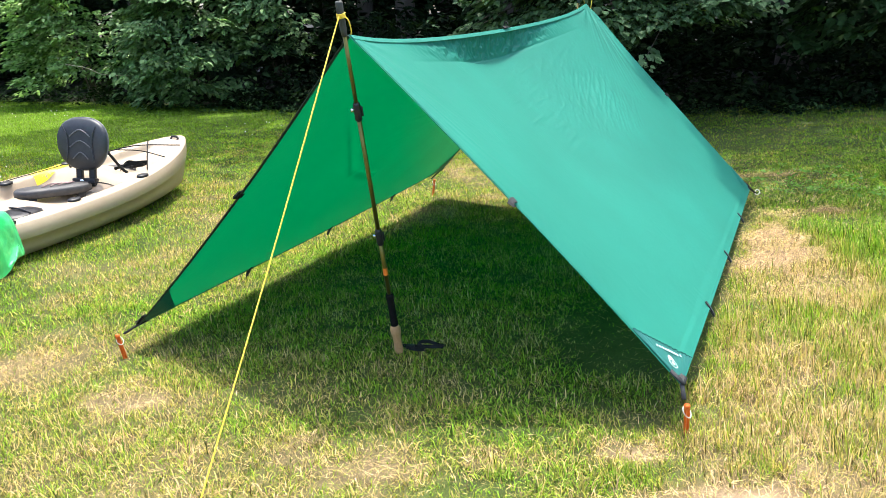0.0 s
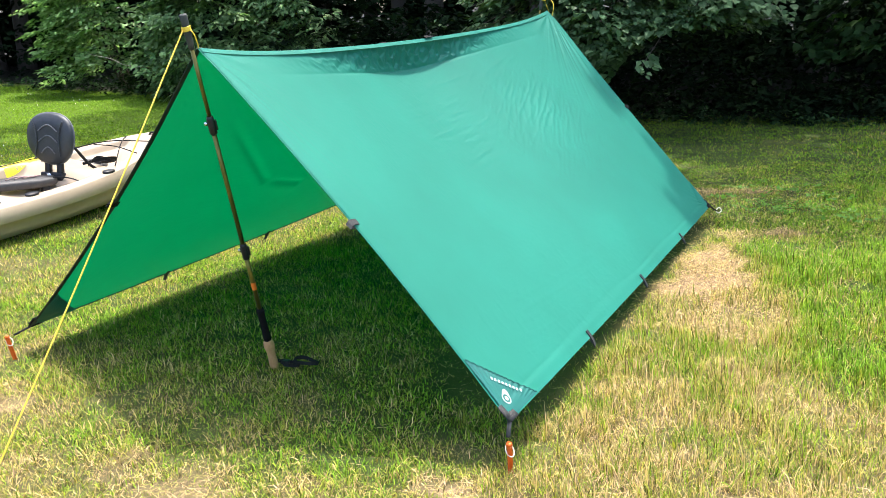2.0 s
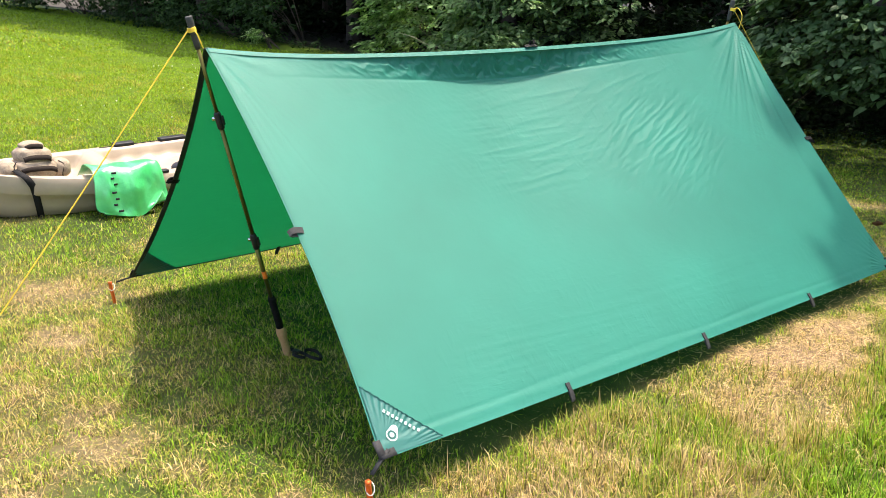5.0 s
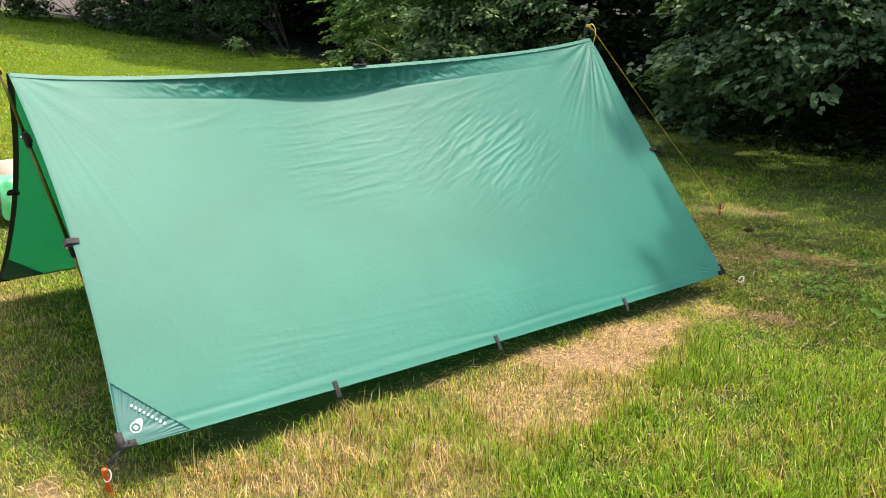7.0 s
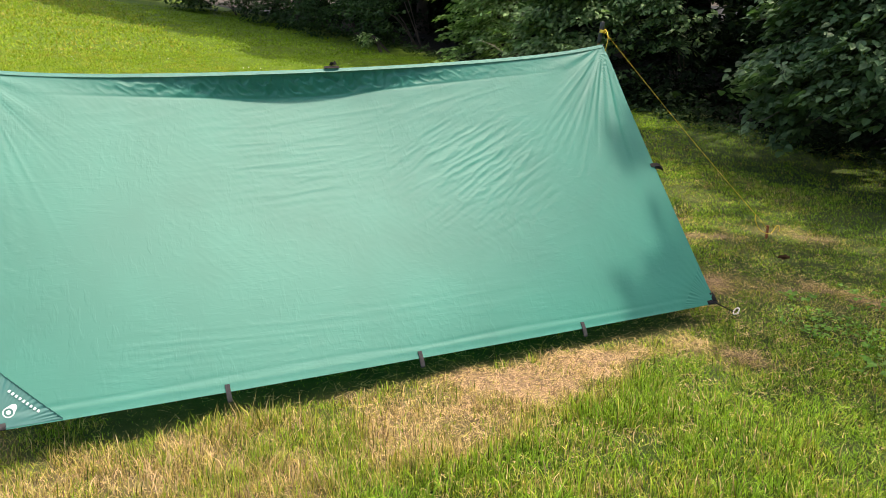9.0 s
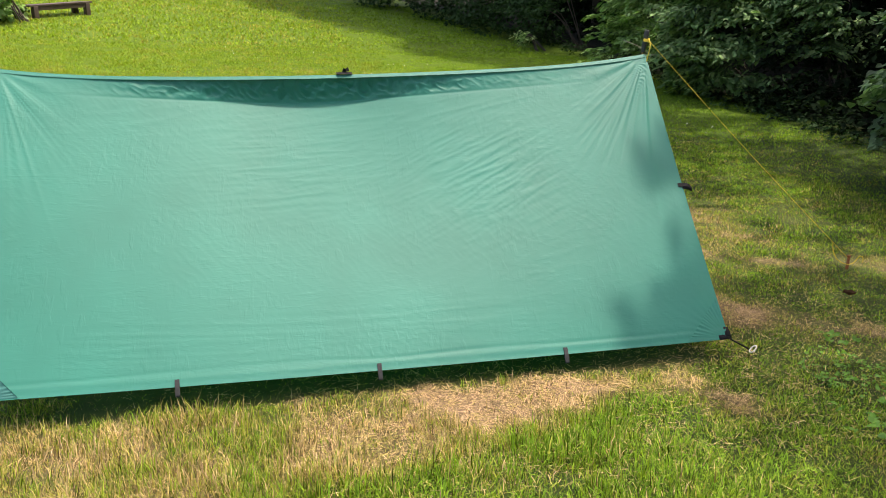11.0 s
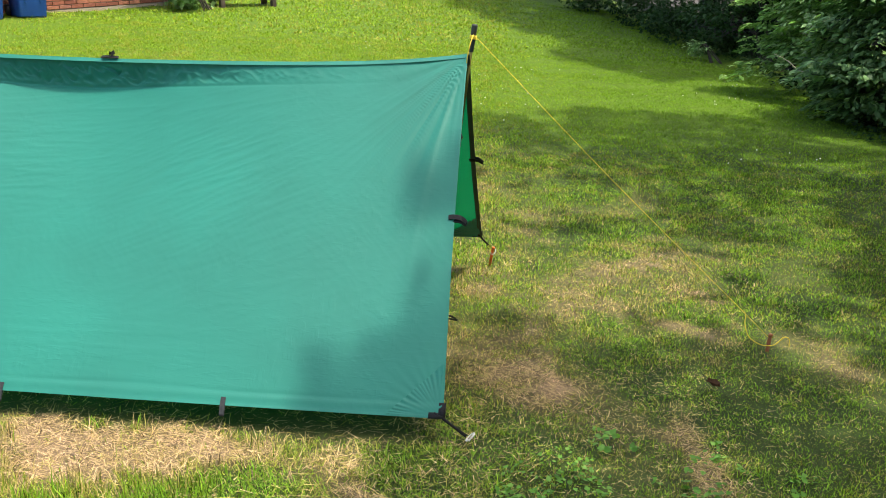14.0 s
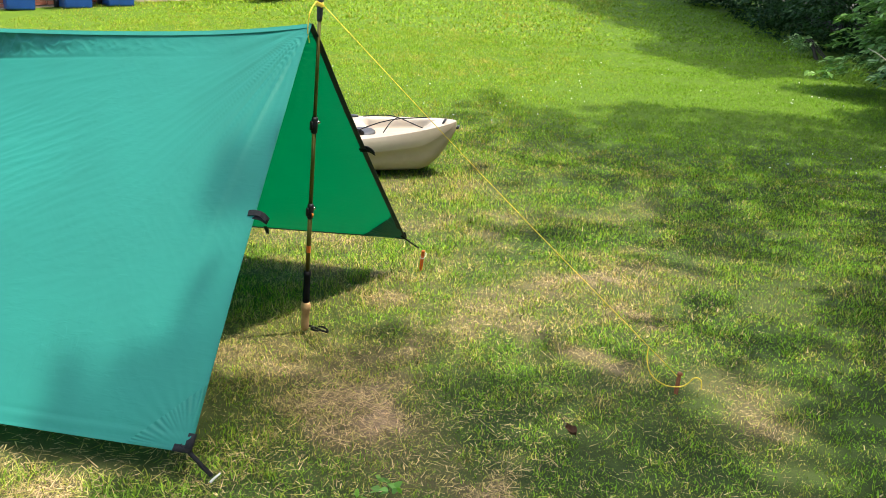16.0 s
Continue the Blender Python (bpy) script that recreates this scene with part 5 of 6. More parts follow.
def undergrowth():
    """Brush inside the wood, its shade in the colour, and closed wood behind it."""
    rng = np.random.default_rng(91)
    clouds = []
    for n, x0, x1, y0, y1, z1, per, spread, size in (
        (2600, -30, 9, 10.9, 13.0, 2.4, 9, 0.22, 0.13), (3200, -7, 9, 9.75, 12.2, 1.1, 9, 0.2, 0.11), (1500, -11, 6, 9.5, 10.6, 0.25, 9, 0.15, 0.08), (2600, -32, 11, 13.0, 17.0, 3.2, 9, 0.35, 0.24), (3000, -40, 18, 15.5, 24.0, 6.0, 8, 0.8, 0.72)):
        pts = np.stack([rng.uniform(x0, x1, n), rng.uniform(y0, y1, n), z1 * rng.uniform(0, 1, n) ** 1.1], 1)
        hole = field(pts[:, 0], pts[:, 2] * 1.5 + pts[:, 1], 0.9, 71) < 0.30
        pts = pts[~hole | (pts[:, 1] > 15)]
        pts[:, 2] += height(pts[:, 0], pts[:, 1]) + 0.03
        a = rng.uniform(0, math.tau, len(pts))
        out = np.stack([np.cos(a), np.sin(a), rng.uniform(-0.3, 0.3, len(pts))], 1)
        clouds.append(leaf_cloud(rng, pts, out, per, spread, size, "plain", 0.4))
    ob = mesh_part("undergrowth", crown_mesh("undergrowth", clouds), M_LEAF_DEEP_SHADE)
    tagged(ob, "dense undergrowth filling the wood, near black for its shade", "undergrowth", kind="stuff")
    low = []
    for n, x0, x1, size in ((520, -24, -6, 0.05), (420, -6, 5, 0.045)):
        x = rng.uniform(x0, x1, n)
        pts = np.stack([x, 9.15 + 0.5 * rng.random(n) + 0.35 * field(x, x * 0, 1.3, 73), np.zeros(n)], 1)
        pts[:, 2] = height(pts[:, 0], pts[:, 1]) + rng.uniform(0.01, 0.14, n)
        a = rng.uniform(0, math.tau, n)
        low.append(leaf_cloud(rng, pts, np.stack([np.cos(a), np.sin(a), np.full(n, 0.2)], 1), 8, 0.08, size, "oval", 0.2))
    ob = mesh_part("ground_cover", crown_mesh("ground_cover", low), M_LEAF_SHADED)
    tagged(ob, "low green ground cover along the lawn edge", "ground cover", kind="stuff")


undergrowth()


# ---- the kayak and what lies in it ----
M_HULL = plain("sand_plastic", (0.33, 0.26, 0.18), (0.41, 0.33, 0.23), 3.5, 0.42, relief=0.10, distance=0.004)
M_SEAT = plain("grey_foam_vinyl", (0.016, 0.018, 0.022), (0.032, 0.036, 0.042), 26, 0.5, relief=0.25)
M_PIPING = plain("grey_piping", (0.08, 0.085, 0.09), (0.14, 0.145, 0.15), 40, 0.5)
M_YELLOW = plain("yellow_sticker", (0.78, 0.60, 0.02), (0.85, 0.68, 0.04), 30, 0.4)
M_PAD = plain("black_seat_pad", (0.022, 0.022, 0.024), (0.05, 0.048, 0.046), 35, 0.6, relief=0.3)
K_LONG, K_AT = 3.14, (-4.42, 3.785, 0.125)


def kayak_half(t):
    return 0.378 * max(1 - abs(t) ** 2.4, 0.0) ** 0.68 + 0.006


def kayak_keel(t):
    """The bottom line, which sweeps up at both ends."""
    return 0.002 + 0.02 * abs(t) ** 3 + 0.27 * max(0.0, (abs(t) - 0.85) / 0.15) ** 1.6


def kayak_rail(t):
    return 0.245 + 0.105 * abs(t) ** 2.4


def kayak_deck(t, s):
    """Height of the moulded deck at the share t of its length and s of its half width."""
    z = kayak_rail(t) + 0.018 * (1 - s * s) * (1 - abs(t))
    inner = float(1 - soft(abs(s), 0.68, 0.80))
    cockpit = float(soft(t, -0.42, -0.36) * (1 - soft(t, 0.30, 0.40)))
    well = float(soft(t, -0.90, -0.84) * (1 - soft(t, -0.52, -0.46)))
    stern = float(soft(t, 0.50, 0.56) * (1 - soft(t, 0.82, 0.90))) * float(1 - soft(abs(s), 0.55, 0.70))
    hollow = max(cockpit * 0.095, well * 0.10) * inner + stern * 0.055
    ribs = 0.028 * inner * float(soft(abs(s), 0.50, 0.62)) * cockpit * (0.5 + 0.5 * math.sin(t * 62)) * float(1 - soft(t, -0.12, -0.02))
    knee = 0.045 * cockpit * math.exp(-((t - 0.02) / 0.07) ** 2) * float(1 - soft(abs(s), 0.3, 0.6))
    return z - hollow + ribs + knee


kayak = thing("kayak", K_AT, "sand-coloured plastic sit-on-top kayak resting on the lawn", "kayak", turn=(1.2, 8.2, 1.5))
stations = np.concatenate([np.linspace(-1, -0.94, 6)[:-1], np.linspace(-0.94, 0.94, 84)[:-1], np.linspace(0.94, 1, 6)])
hull_rows, deck_rows = [], []
for t in stations:
    w, g = kayak_half(t), kayak_rail(t)
    keel = kayak_keel(t)
    row = []
    for a, (side, up) in enumerate(((1.0, 1.0), (1.025, 0.95), (1.05, 0.82), (1.06, 0.66), (1.045, 0.63), (0.99, 0.60), (0.95, 0.38), (0.86, 0.16), (0.64, 0.05), (0.34, 0.01), (0.0, 0.0))):
        row.append((w * side, t * K_LONG / 2, keel + (g - keel) * up))
    row = row + [(-x, y, z) for x, y, z in reversed(row[:-1])]
    hull_rows.append(row)
    deck_rows.append([(w * s, t * K_LONG / 2, kayak_deck(t, s)) for s in np.linspace(-1, 1, 61)])
mesh_part("hull", grid_mesh("hull", np.array(hull_rows)), M_HULL, kayak)
mesh_part("deck", grid_mesh("deck", np.array(deck_rows)), M_HULL, kayak)
for end in (-1, 1):
    bm = bmesh.new()
    rim = [bm.verts.new(p) for p in hull_rows[0 if end < 0 else -1]]
    bm.faces.new(rim)
    part("end_cap", bm, M_HULL, kayak)
    y = end * K_LONG / 2
    z = kayak_rail(0.97)
    handle = part("carry_handle", tube_bm(curve_points(((-0.03, y - end * 0.09, z - 0.01), (-0.022, y - end * 0.08, z + 0.010), (0.022, y - end * 0.08, z + 0.010), (0.03, y - end * 0.09, z - 0.01)), 14), 0.008, 8), M_BLACKPLASTIC, kayak, "black carry handle")
    part("toggle", tube_bm(((-0.025, y + end * 0.012, z - 0.035), (0.025, y + end * 0.012, z - 0.035)), 0.010, 8), M_BLACKPLASTIC, kayak)


def deck_point(x, y, up=0.0):
    """A place on the deck in the kayak's own metres."""
    t = y / (K_LONG / 2)
    s = max(-1, min(1, x / kayak_half(t)))
    return Vector((x, y, kayak_deck(t, s) + up))


def disc(at, r, tall, squash=1.0, dome=0.3):
    c = deck_point(*at)
    bm = bmesh.new()
    rings = []
    for rr, zz in ((1.0, 0.0), (1.0, tall * 0.6), (0.93, tall), (0.6, tall * (1 + dome)), (0.0, tall * (1 + dome * 1.2))):
        if rr == 0:
            rings.append([bm.verts.new(c + Vector((0, 0, zz)))])
        else:
            rings.append([bm.verts.new(c + Vector((r * rr * math.cos(a), r * rr * squash * math.sin(a), zz))) for a in (math.tau * k / 28 for k in range(28))])
    for low, high in zip(rings, rings[1:]):
        for k in range(28):
            if len(high) == 1:
                bm.faces.new((low[k], low[(k + 1) % 28], high[0]))
            else:
                bm.faces.new((low[k], low[(k + 1) % 28], high[(k + 1) % 28], high[k]))
    return bm


hatch = part("hatch_cover", disc((0.10, -0.12), 0.10, 0.03, 1.5), M_BLACKPLASTIC, kayak, "glossy black hatch cover")
part("hatch_ridge", tube_bm(curve_points([deck_point(0.02, -0.12, 0.045), deck_point(0.10, -0.12, 0.05), deck_point(0.18, -0.12, 0.045)], 8), 0.006, 6), M_BLACKPLASTIC, hatch)
part("hatch_cover", disc((0.0, 0.86), 0.11, 0.02, 1.1), M_PAD, kayak, "dark round hatch cover")
part("seat_well", disc((0.0, 0.50), 0.17, 0.006, 0.8, 0.1), plain("grey_well", (0.25, 0.22, 0.18), (0.32, 0.28, 0.22), 12, 0.6), kayak)
for x, y in ((-0.31, 0.72), (0.31, 0.72), (-0.30, 0.18), (0.305, 0.10)):
    part("pad_eye", disc((x, y), 0.03, 0.012, 1.6), M_BLACKPLASTIC, kayak, "black deck fitting")
for y in (-0.06, -0.42):
    p = deck_point(-0.345, y, 0.012)
    part("rod_mount", box_bm((0.06, 0.20 if y > -0.2 else 0.14, 0.026), p), M_BLACKPLASTIC, kayak, "black side handle", bevel=0.008)
p = deck_point(0.345, -0.46, 0.010)
part("rod_mount", box_bm((0.045, 0.10, 0.02), p), M_BLACKPLASTIC, kayak, "black side handle", bevel=0.006)
stick = [[deck_point(-0.350 + 0.020 * a, 0.40 + 0.032 * k, 0.004) + Vector((0, 0, 0.0)) for a in range(5)] for k in range(11)]
mesh_part("sticker", grid_mesh("sticker", np.array([[list(q) for q in r] for r in stick])), M_YELLOW, kayak, "yellow warning sticker")
for a, b in (((-0.27, 0.82), (0.14, 1.36)), ((0.27, 0.82), (-0.14, 1.36)), ((-0.20, 1.10), (0.20, 1.10))):
    pa, pb = deck_point(*a, 0.012), deck_point(*b, 0.012)
    mid = (pa + pb) / 2
    mid.z = max(pa.z, pb.z, deck_point(mid.x, mid.y).z) + 0.018
    part("bungee_cord", tube_bm(curve_points((pa, mid, pb), 10), 0.004, 7), M_BLACKWEB, kayak, "black elastic cargo cord")
for n_, bend in ((0, 0.02), (1, -0.03)):
    line = curve_points([deck_point(0.10 + 0.05 * n_, 0.70, 0.02), deck_point(0.16 + bend, 0.80, 0.05), deck_point(0.22, 0.86 + bend, 0.04), deck_point(0.14, 0.94, 0.045), deck_point(0.08 + bend, 0.86, 0.04), deck_point(0.20, 0.76, 0.03)], 26)
    part("loose_strap", ribbon_bm(line, 0.02, (0.2, 0.1, 1)), M_BLACKWEB, kayak, "tangled black seat strap", smooth=False)
line = curve_points([deck_point(-0.30, 0.70, 0.008), deck_point(-0.33, 0.2, 0.008), deck_point(-0.33, -0.3, 0.008), deck_point(-0.31, -0.6, 0.008)], 30)
part("rudder_line", tube_bm(line, 0.003, 6), M_BLACKWEB, kayak)


def in_kayak(x, y, up=0.0):
    """A place on the deck in the world."""
    return kayak.matrix_world @ deck_point(x, y, up)


bpy.context.view_layer.update()


# the seat: a moulded backrest that stands on a strut, and its flat pad
def kayak_seat():
    root = thing("padded_seat", in_kayak(0.0, 0.54, -0.015), "padded charcoal kayak backrest standing in its well", "seat", turn=(-6, 4, 8))
    outline = []
    for k in range(40):
        a = math.tau * k / 40
        c, s = math.cos(a), math.sin(a)
        wide = 0.195 * (0.94 + 0.08 * s)
        outline.append((math.copysign(abs(c) ** 0.85, c) * wide, 0.275 + 0.168 * math.copysign(abs(s) ** 0.9, s)))
    bm = bmesh.new()
    rings = []
    for k, y in ((0.0, -0.034), (0.55, -0.034), (0.93, -0.027), (1.0, -0.008), (1.0, 0.012), (0.93, 0.026), (0.0, 0.03)):
        if k == 0:
            rings.append([bm.verts.new((0, y, 0.28))])
        else:
            rings.append([bm.verts.new((x * k, y + 0.35 * (x * k) ** 2 * -1.0, 0.28 + (z - 0.28) * k)) for x, z in outline])
    for low, high in zip(rings, rings[1:]):
        for i in range(40):
            j = (i + 1) % 40
            if len(low) == 1:
                bm.faces.new((low[0], high[j], high[i]))
            elif len(high) == 1:
                bm.faces.new((low[i], low[j], high[0]))
            else:
                bm.faces.new((low[i], low[j], high[j], high[i]))
    back = part("backrest", bm, M_SEAT, root)
    face = lambda x, z: (x, -0.041 - 0.35 * x * x, z)
    for zc, w in ((0.355, 0.075), (0.285, 0.075), (0.21, 0.055)):
        part("moulded_rib", tube_bm(curve_points([face(-w, zc - 0.03), face(-w * 0.45, zc), face(0, zc + 0.012), face(w * 0.45, zc), face(w, zc - 0.03)], 16), 0.004, 6), M_PIPING, back)
    for sx in (-1, 1):
        part("moulded_rib", tube_bm(curve_points([face(sx * 0.125, 0.395), face(sx * 0.095, 0.33), face(sx * 0.088, 0.25), face(sx * 0.10, 0.16)], 16), 0.004, 6), M_SEAT, back)
        part("strut", box_bm((0.042, 0.03, 0.14), (sx * 0.048, 0.012, 0.07)), M_BLACKPLASTIC, root, bevel=0.006)
        part("strap", ribbon_bm(curve_points([(sx * 0.16, 0.0, 0.24), (sx * 0.20, 0.13, 0.10), (sx * 0.24, 0.26, 0.03)], 10), 0.02, (0, 0.3, 1)), M_BLACKWEB, root, "black seat strap")
    part("foot_block", box_bm((0.17, 0.05, 0.05), (0, 0.0, 0.028)), M_BLACKPLASTIC, root, bevel=0.008)
    part("buckle", tube_bm(((0, -0.03, 0.02), (0, -0.04, 0.05)), 0.014, 10), M_CHROME, root)
    edge = [(x * 1.0, 0.004 - 0.35 * x * x, z) for x, z in outline]
    part("piping", tube_bm(edge + edge[:1], 0.006, 6, caps=False), M_PIPING, back)


kayak_seat()


def seat_pad():
    root = thing("seat_pad", in_kayak(-0.02, 0.28, -0.03), "black foam seat pad lying across the kayak", "pad", turn=(2, 3, 64))
    bm = bmesh.new()
    ring = [(0.235 * math.copysign(abs(math.cos(a)) ** 0.8, math.cos(a)), 0.105 * math.copysign(abs(math.sin(a)) ** 0.8, math.sin(a))) for a in (math.tau * k / 36 for k in range(36))]
    layers = [[bm.verts.new((x * k, y * k, z)) for x, y in ring] for k, z in ((0.9, 0.06), (1.0, 0.07), (1.0, 0.10), (0.95, 0.112), (0.4, 0.116))]
    for low, high in zip(layers, layers[1:]):
        for i in range(36):
            bm.faces.new((low[i], low[(i + 1) % 36], high[(i + 1) % 36], high[i]))
    bm.faces.new(list(reversed(layers[0])))
    bm.faces.new(layers[-1])
    part("cushion", bm, M_PAD, root)
    for x in (-0.15, 0.15):
        part("bracket", box_bm((0.05, 0.14, 0.065), (x, 0, 0.03)), M_BLACKPLASTIC, root, bevel=0.006)
    for k in range(3):
        line = curve_points([(-0.08 + 0.05 * k, -0.04, 0.122), (0.0 + 0.03 * k, 0.02 - 0.02 * k, 0.126), (0.10 + 0.02 * k, -0.02 + 0.02 * k, 0.122)], 10)
        part("tie_cord", tube_bm(line, 0.004, 6), plain("red_grey_cord", (0.16, 0.05, 0.05), (0.30, 0.24, 0.22), 60, 0.7), root, "reddish grey tie cord")
    part("side_strap", ribbon_bm(curve_points([(0.2, -0.05, 0.115), (0.30, -0.06, 0.10), (0.38, -0.10, 0.06), (0.44, -0.12, 0.0)], 10), 0.016, (0, 1, 0.3)), M_BLACKWEB, root, "black strap with a buckle")


seat_pad()

M_CAMO = plain("tan_canvas", (0.07, 0.045, 0.03), (0.48, 0.39, 0.27), 11, 0.85, relief=0.5, distance=0.006)
M_CAMO_DARK = plain("brown_canvas", (0.012, 0.009, 0.007), (0.035, 0.026, 0.02), 20, 0.9, spec=0.2)


def pack(size, centre, puff=0.35, bm=None, seed=0):
    """A stuffed fabric body: a rounded, slightly lumpy block."""
    bm = bmesh.new()
    bmesh.ops.create_icosphere(bm, subdivisions=4, radius=1.0)
    for v in bm.verts:
        d = v.co.normalized()
        k = (abs(d.x) ** 3.2 + abs(d.y) ** 3.2 + abs(d.z) ** 3.2) ** (-1 / 3.2)
        q = d * (k * (1 - puff) + puff)
        lump = 1 + 0.05 * noise.noise(d * 2.6 + Vector((seed, 0, 0)))
        v.co = Vector((q.x * size[0] / 2 * lump, q.y * size[1] / 2 * lump, q.z * size[2] / 2 * lump)) + Vector(centre)
    return bm


def day_pack():
    root = thing("day_pack", in_kayak(0.02, -1.14, 0.02), "tan camouflage pack strapped on the kayak", "bag", turn=(2, 4, 98))
    root.matrix_world = root.matrix_world @ Matrix.Scale(0.82, 4)
    part("body", pack((0.34, 0.28, 0.17), (0, 0, 0.085), 0.45), M_CAMO, root)
    part("top_pocket", pack((0.27, 0.24, 0.15), (0.0, 0.01, 0.185), 0.6, seed=4), M_CAMO, root)
    part("flap", pack((0.18, 0.16, 0.09), (0.0, 0.02, 0.25), 0.75, seed=7), M_CAMO, root)
    for x in (-0.20, 0.20):
        part("side_pocket", pack((0.14, 0.20, 0.15), (x, -0.01, 0.085), 0.55, seed=x * 9), M_CAMO, root)
    for z, w, depth in ((0.105, 0.13, -0.152), (0.185, 0.10, -0.124), (0.262, 0.065, -0.070)):
        part("zip", ribbon_bm(curve_points([(-w, depth + 0.032, z - 0.02), (-w * 0.55, depth + 0.004, z), (w * 0.55, depth + 0.004, z), (w, depth + 0.032, z - 0.02)], 12), 0.036, (0, 0.3, 1), 0.004), M_CAMO_DARK, root, "dark zip flap")
    for x in (-0.15, 0.16):
        part("pull_cord", tube_bm(curve_points([(x, -0.07, 0.15), (x * 1.2, -0.10, 0.12), (x * 1.1, -0.11, 0.05), (x * 1.25, -0.08, 0.02)], 10), 0.004, 6), M_CAMO_DARK, root)


day_pack()
loop = []
for a, (side, up) in enumerate(((0.35, 1.06), (0.8, 1.05), (1.03, 1.03), (1.08, 0.98), (1.09, 0.90), (1.05, 0.83), (1.03, 0.62), (0.985, 0.35), (0.89, 0.11), (0.66, 0.0))):
    y = -1.27 + 0.012 * a
    t = y / (K_LONG / 2)
    loop.append(Vector((kayak_half(t) * side, y, kayak_keel(t) + (kayak_rail(t) - kayak_keel(t)) * up)))
strap = part("hold_down_strap", ribbon_bm(loop, 0.04, (0, 1, 0), 0.002), M_BLACKWEB)
strap.matrix_world = kayak.matrix_world.copy()
tagged(strap, "black webbing strap round the kayak hull", "strap")

M_SACK, sn, sl, sp = material("green_stuff_sack")
sl.new(ramp(sn, sl, noise_node(sn, sl, coords(sn, sl), 6, 3), ((0.35, (0.03, 0.50, 0.12)), (0.7, (0.10, 0.62, 0.22)))), sp.inputs["Base Color"])
sp.inputs["Roughness"].default_value = 0.28
sp.inputs["Specular IOR Level"].default_value = 0.8
sp.inputs["Coat Weight"].default_value = 0.5
bump(sn, sl, sp, noise_node(sn, sl, coords(sn, sl), 14, 4), 0.35, 0.02)


def stuff_sack():
    """A slippery sack that hangs over the kayak's side."""
    root = thing("stuff_sack", (-4.0, 3.08, 0.12), "shiny bright green sack draped over the kayak", "sack", turn=(0, 0, 1.5))
    outer, inner = [], []
    profile = curve_points(((-0.30, 0, 0.20), (-0.16, 0, 0.275), (-0.03, 0, 0.285), (0.035, 0, 0.255), (0.06, 0, 0.16), (0.065, 0, 0.05), (0.075, 0, -0.035)), 36)
    for i, p in enumerate(profile):
        f = i / 36
        row, low = [], []
        for k in range(31):
            s = k / 30 * 2 - 1
            half = 0.21 + 0.03 * f - 0.05 * soft(f, 0.8, 1.0) - 0.03 * (1 - f)
            puff = 0.032 * float(soft(f, 0.3, 0.6)) * (1 - s * s)
            wob = 0.018 * (noise.noise(Vector((s * 2.1, f * 3.5, 1.0)))) + 0.008 * noise.noise(Vector((s * 6, f * 9, 3.0)))
            droop = 0.10 * float(soft(f, 0.85, 1.0)) * s * s * (1.3 if s > 0 else 0.5)
            edge = 1 - abs(s) ** 8
            row.append((p.x + (puff + wob) * edge + 0.010, s * half + 0.02 * f, p.z + wob + puff * 0.3 + droop))
            low.append((p.x - 0.004 - 0.6 * puff * edge * 0, s * half + 0.02 * f, p.z - 0.006 + wob + droop))
        outer.append(row)
        inner.append(low)
    ring = [o + list(reversed(l)) + [o[0]] for o, l in zip(outer, inner)]
    mesh_part("body", grid_mesh("body", np.array(ring)), M_SACK, root)
    bm = bmesh.new()
    bm.faces.new([bm.verts.new(q) for q in outer[-1] + list(reversed(inner[-1]))])
    part("bottom_seam", bm, M_SACK, root)
    # unreadable dark lettering: plain bars
    for k in range(7):
        z = 0.03 + 0.022 * k
        o = outer[int(33 - 2.3 * k)][8 - (k % 2)]
        part("printed_bar", box_bm((0.004, 0.022 if k % 3 else 0.03, 0.012), (o[0] + 0.004, o[1], o[2])), M_BLACKPLASTIC, root, "small dark printed bar")


stuff_sack()


# ---- the house, bins and bench up the slope ----
M_MORTAR = plain("mortar", (0.42, 0.36, 0.29), (0.55, 0.48, 0.40), 30, 0.9, relief=0.4)
M_CONCRETE = plain("old_concrete", (0.24, 0.19, 0.13), (0.36, 0.29, 0.20), 8, 0.9, relief=0.5, distance=0.01)
M_ROOF = plain("roof_shingle", (0.06, 0.055, 0.05), (0.11, 0.10, 0.09), 12, 0.9)
M_BLUE = plain("blue_plastic", (0.01, 0.055, 0.24), (0.02, 0.085, 0.33), 6, 0.4, relief=0.1)
M_DARKWOOD = plain("dark_stained_wood", (0.035, 0.024, 0.018), (0.08, 0.055, 0.04), 10, 0.7, relief=0.4, stretch=(1, 8, 1))
M_BRICK, bn, bl, bp = material("red_brick")
info = bn.new("ShaderNodeObjectInfo")
each = ramp(bn, bl, info.outputs["Random"], ((0.0, (0.24, 0.075, 0.045)), (0.35, (0.36, 0.12, 0.07)), (0.7, (0.43, 0.17, 0.10)), (1.0, (0.30, 0.13, 0.10))))
grain = ramp(bn, bl, noise_node(bn, bl, coords(bn, bl, "Object"), 45, 5), ((0.3, (0.75, 0.75, 0.75)), (0.7, (1.15, 1.12, 1.1))))
both = bn.new("ShaderNodeMix")
both.data_type, both.blend_type = "RGBA", "MULTIPLY"
both.inputs["Factor"].default_value = 1.0
bl.new(each, both.inputs["A"])
bl.new(grain, both.inputs["B"])
bl.new(both.outputs["Result"], bp.inputs["Base Color"])
bp.inputs["Roughness"].default_value = 0.85
bump(bn, bl, bp, noise_node(bn, bl, coords(bn, bl, "Object"), 60, 4), 0.5, 0.004)

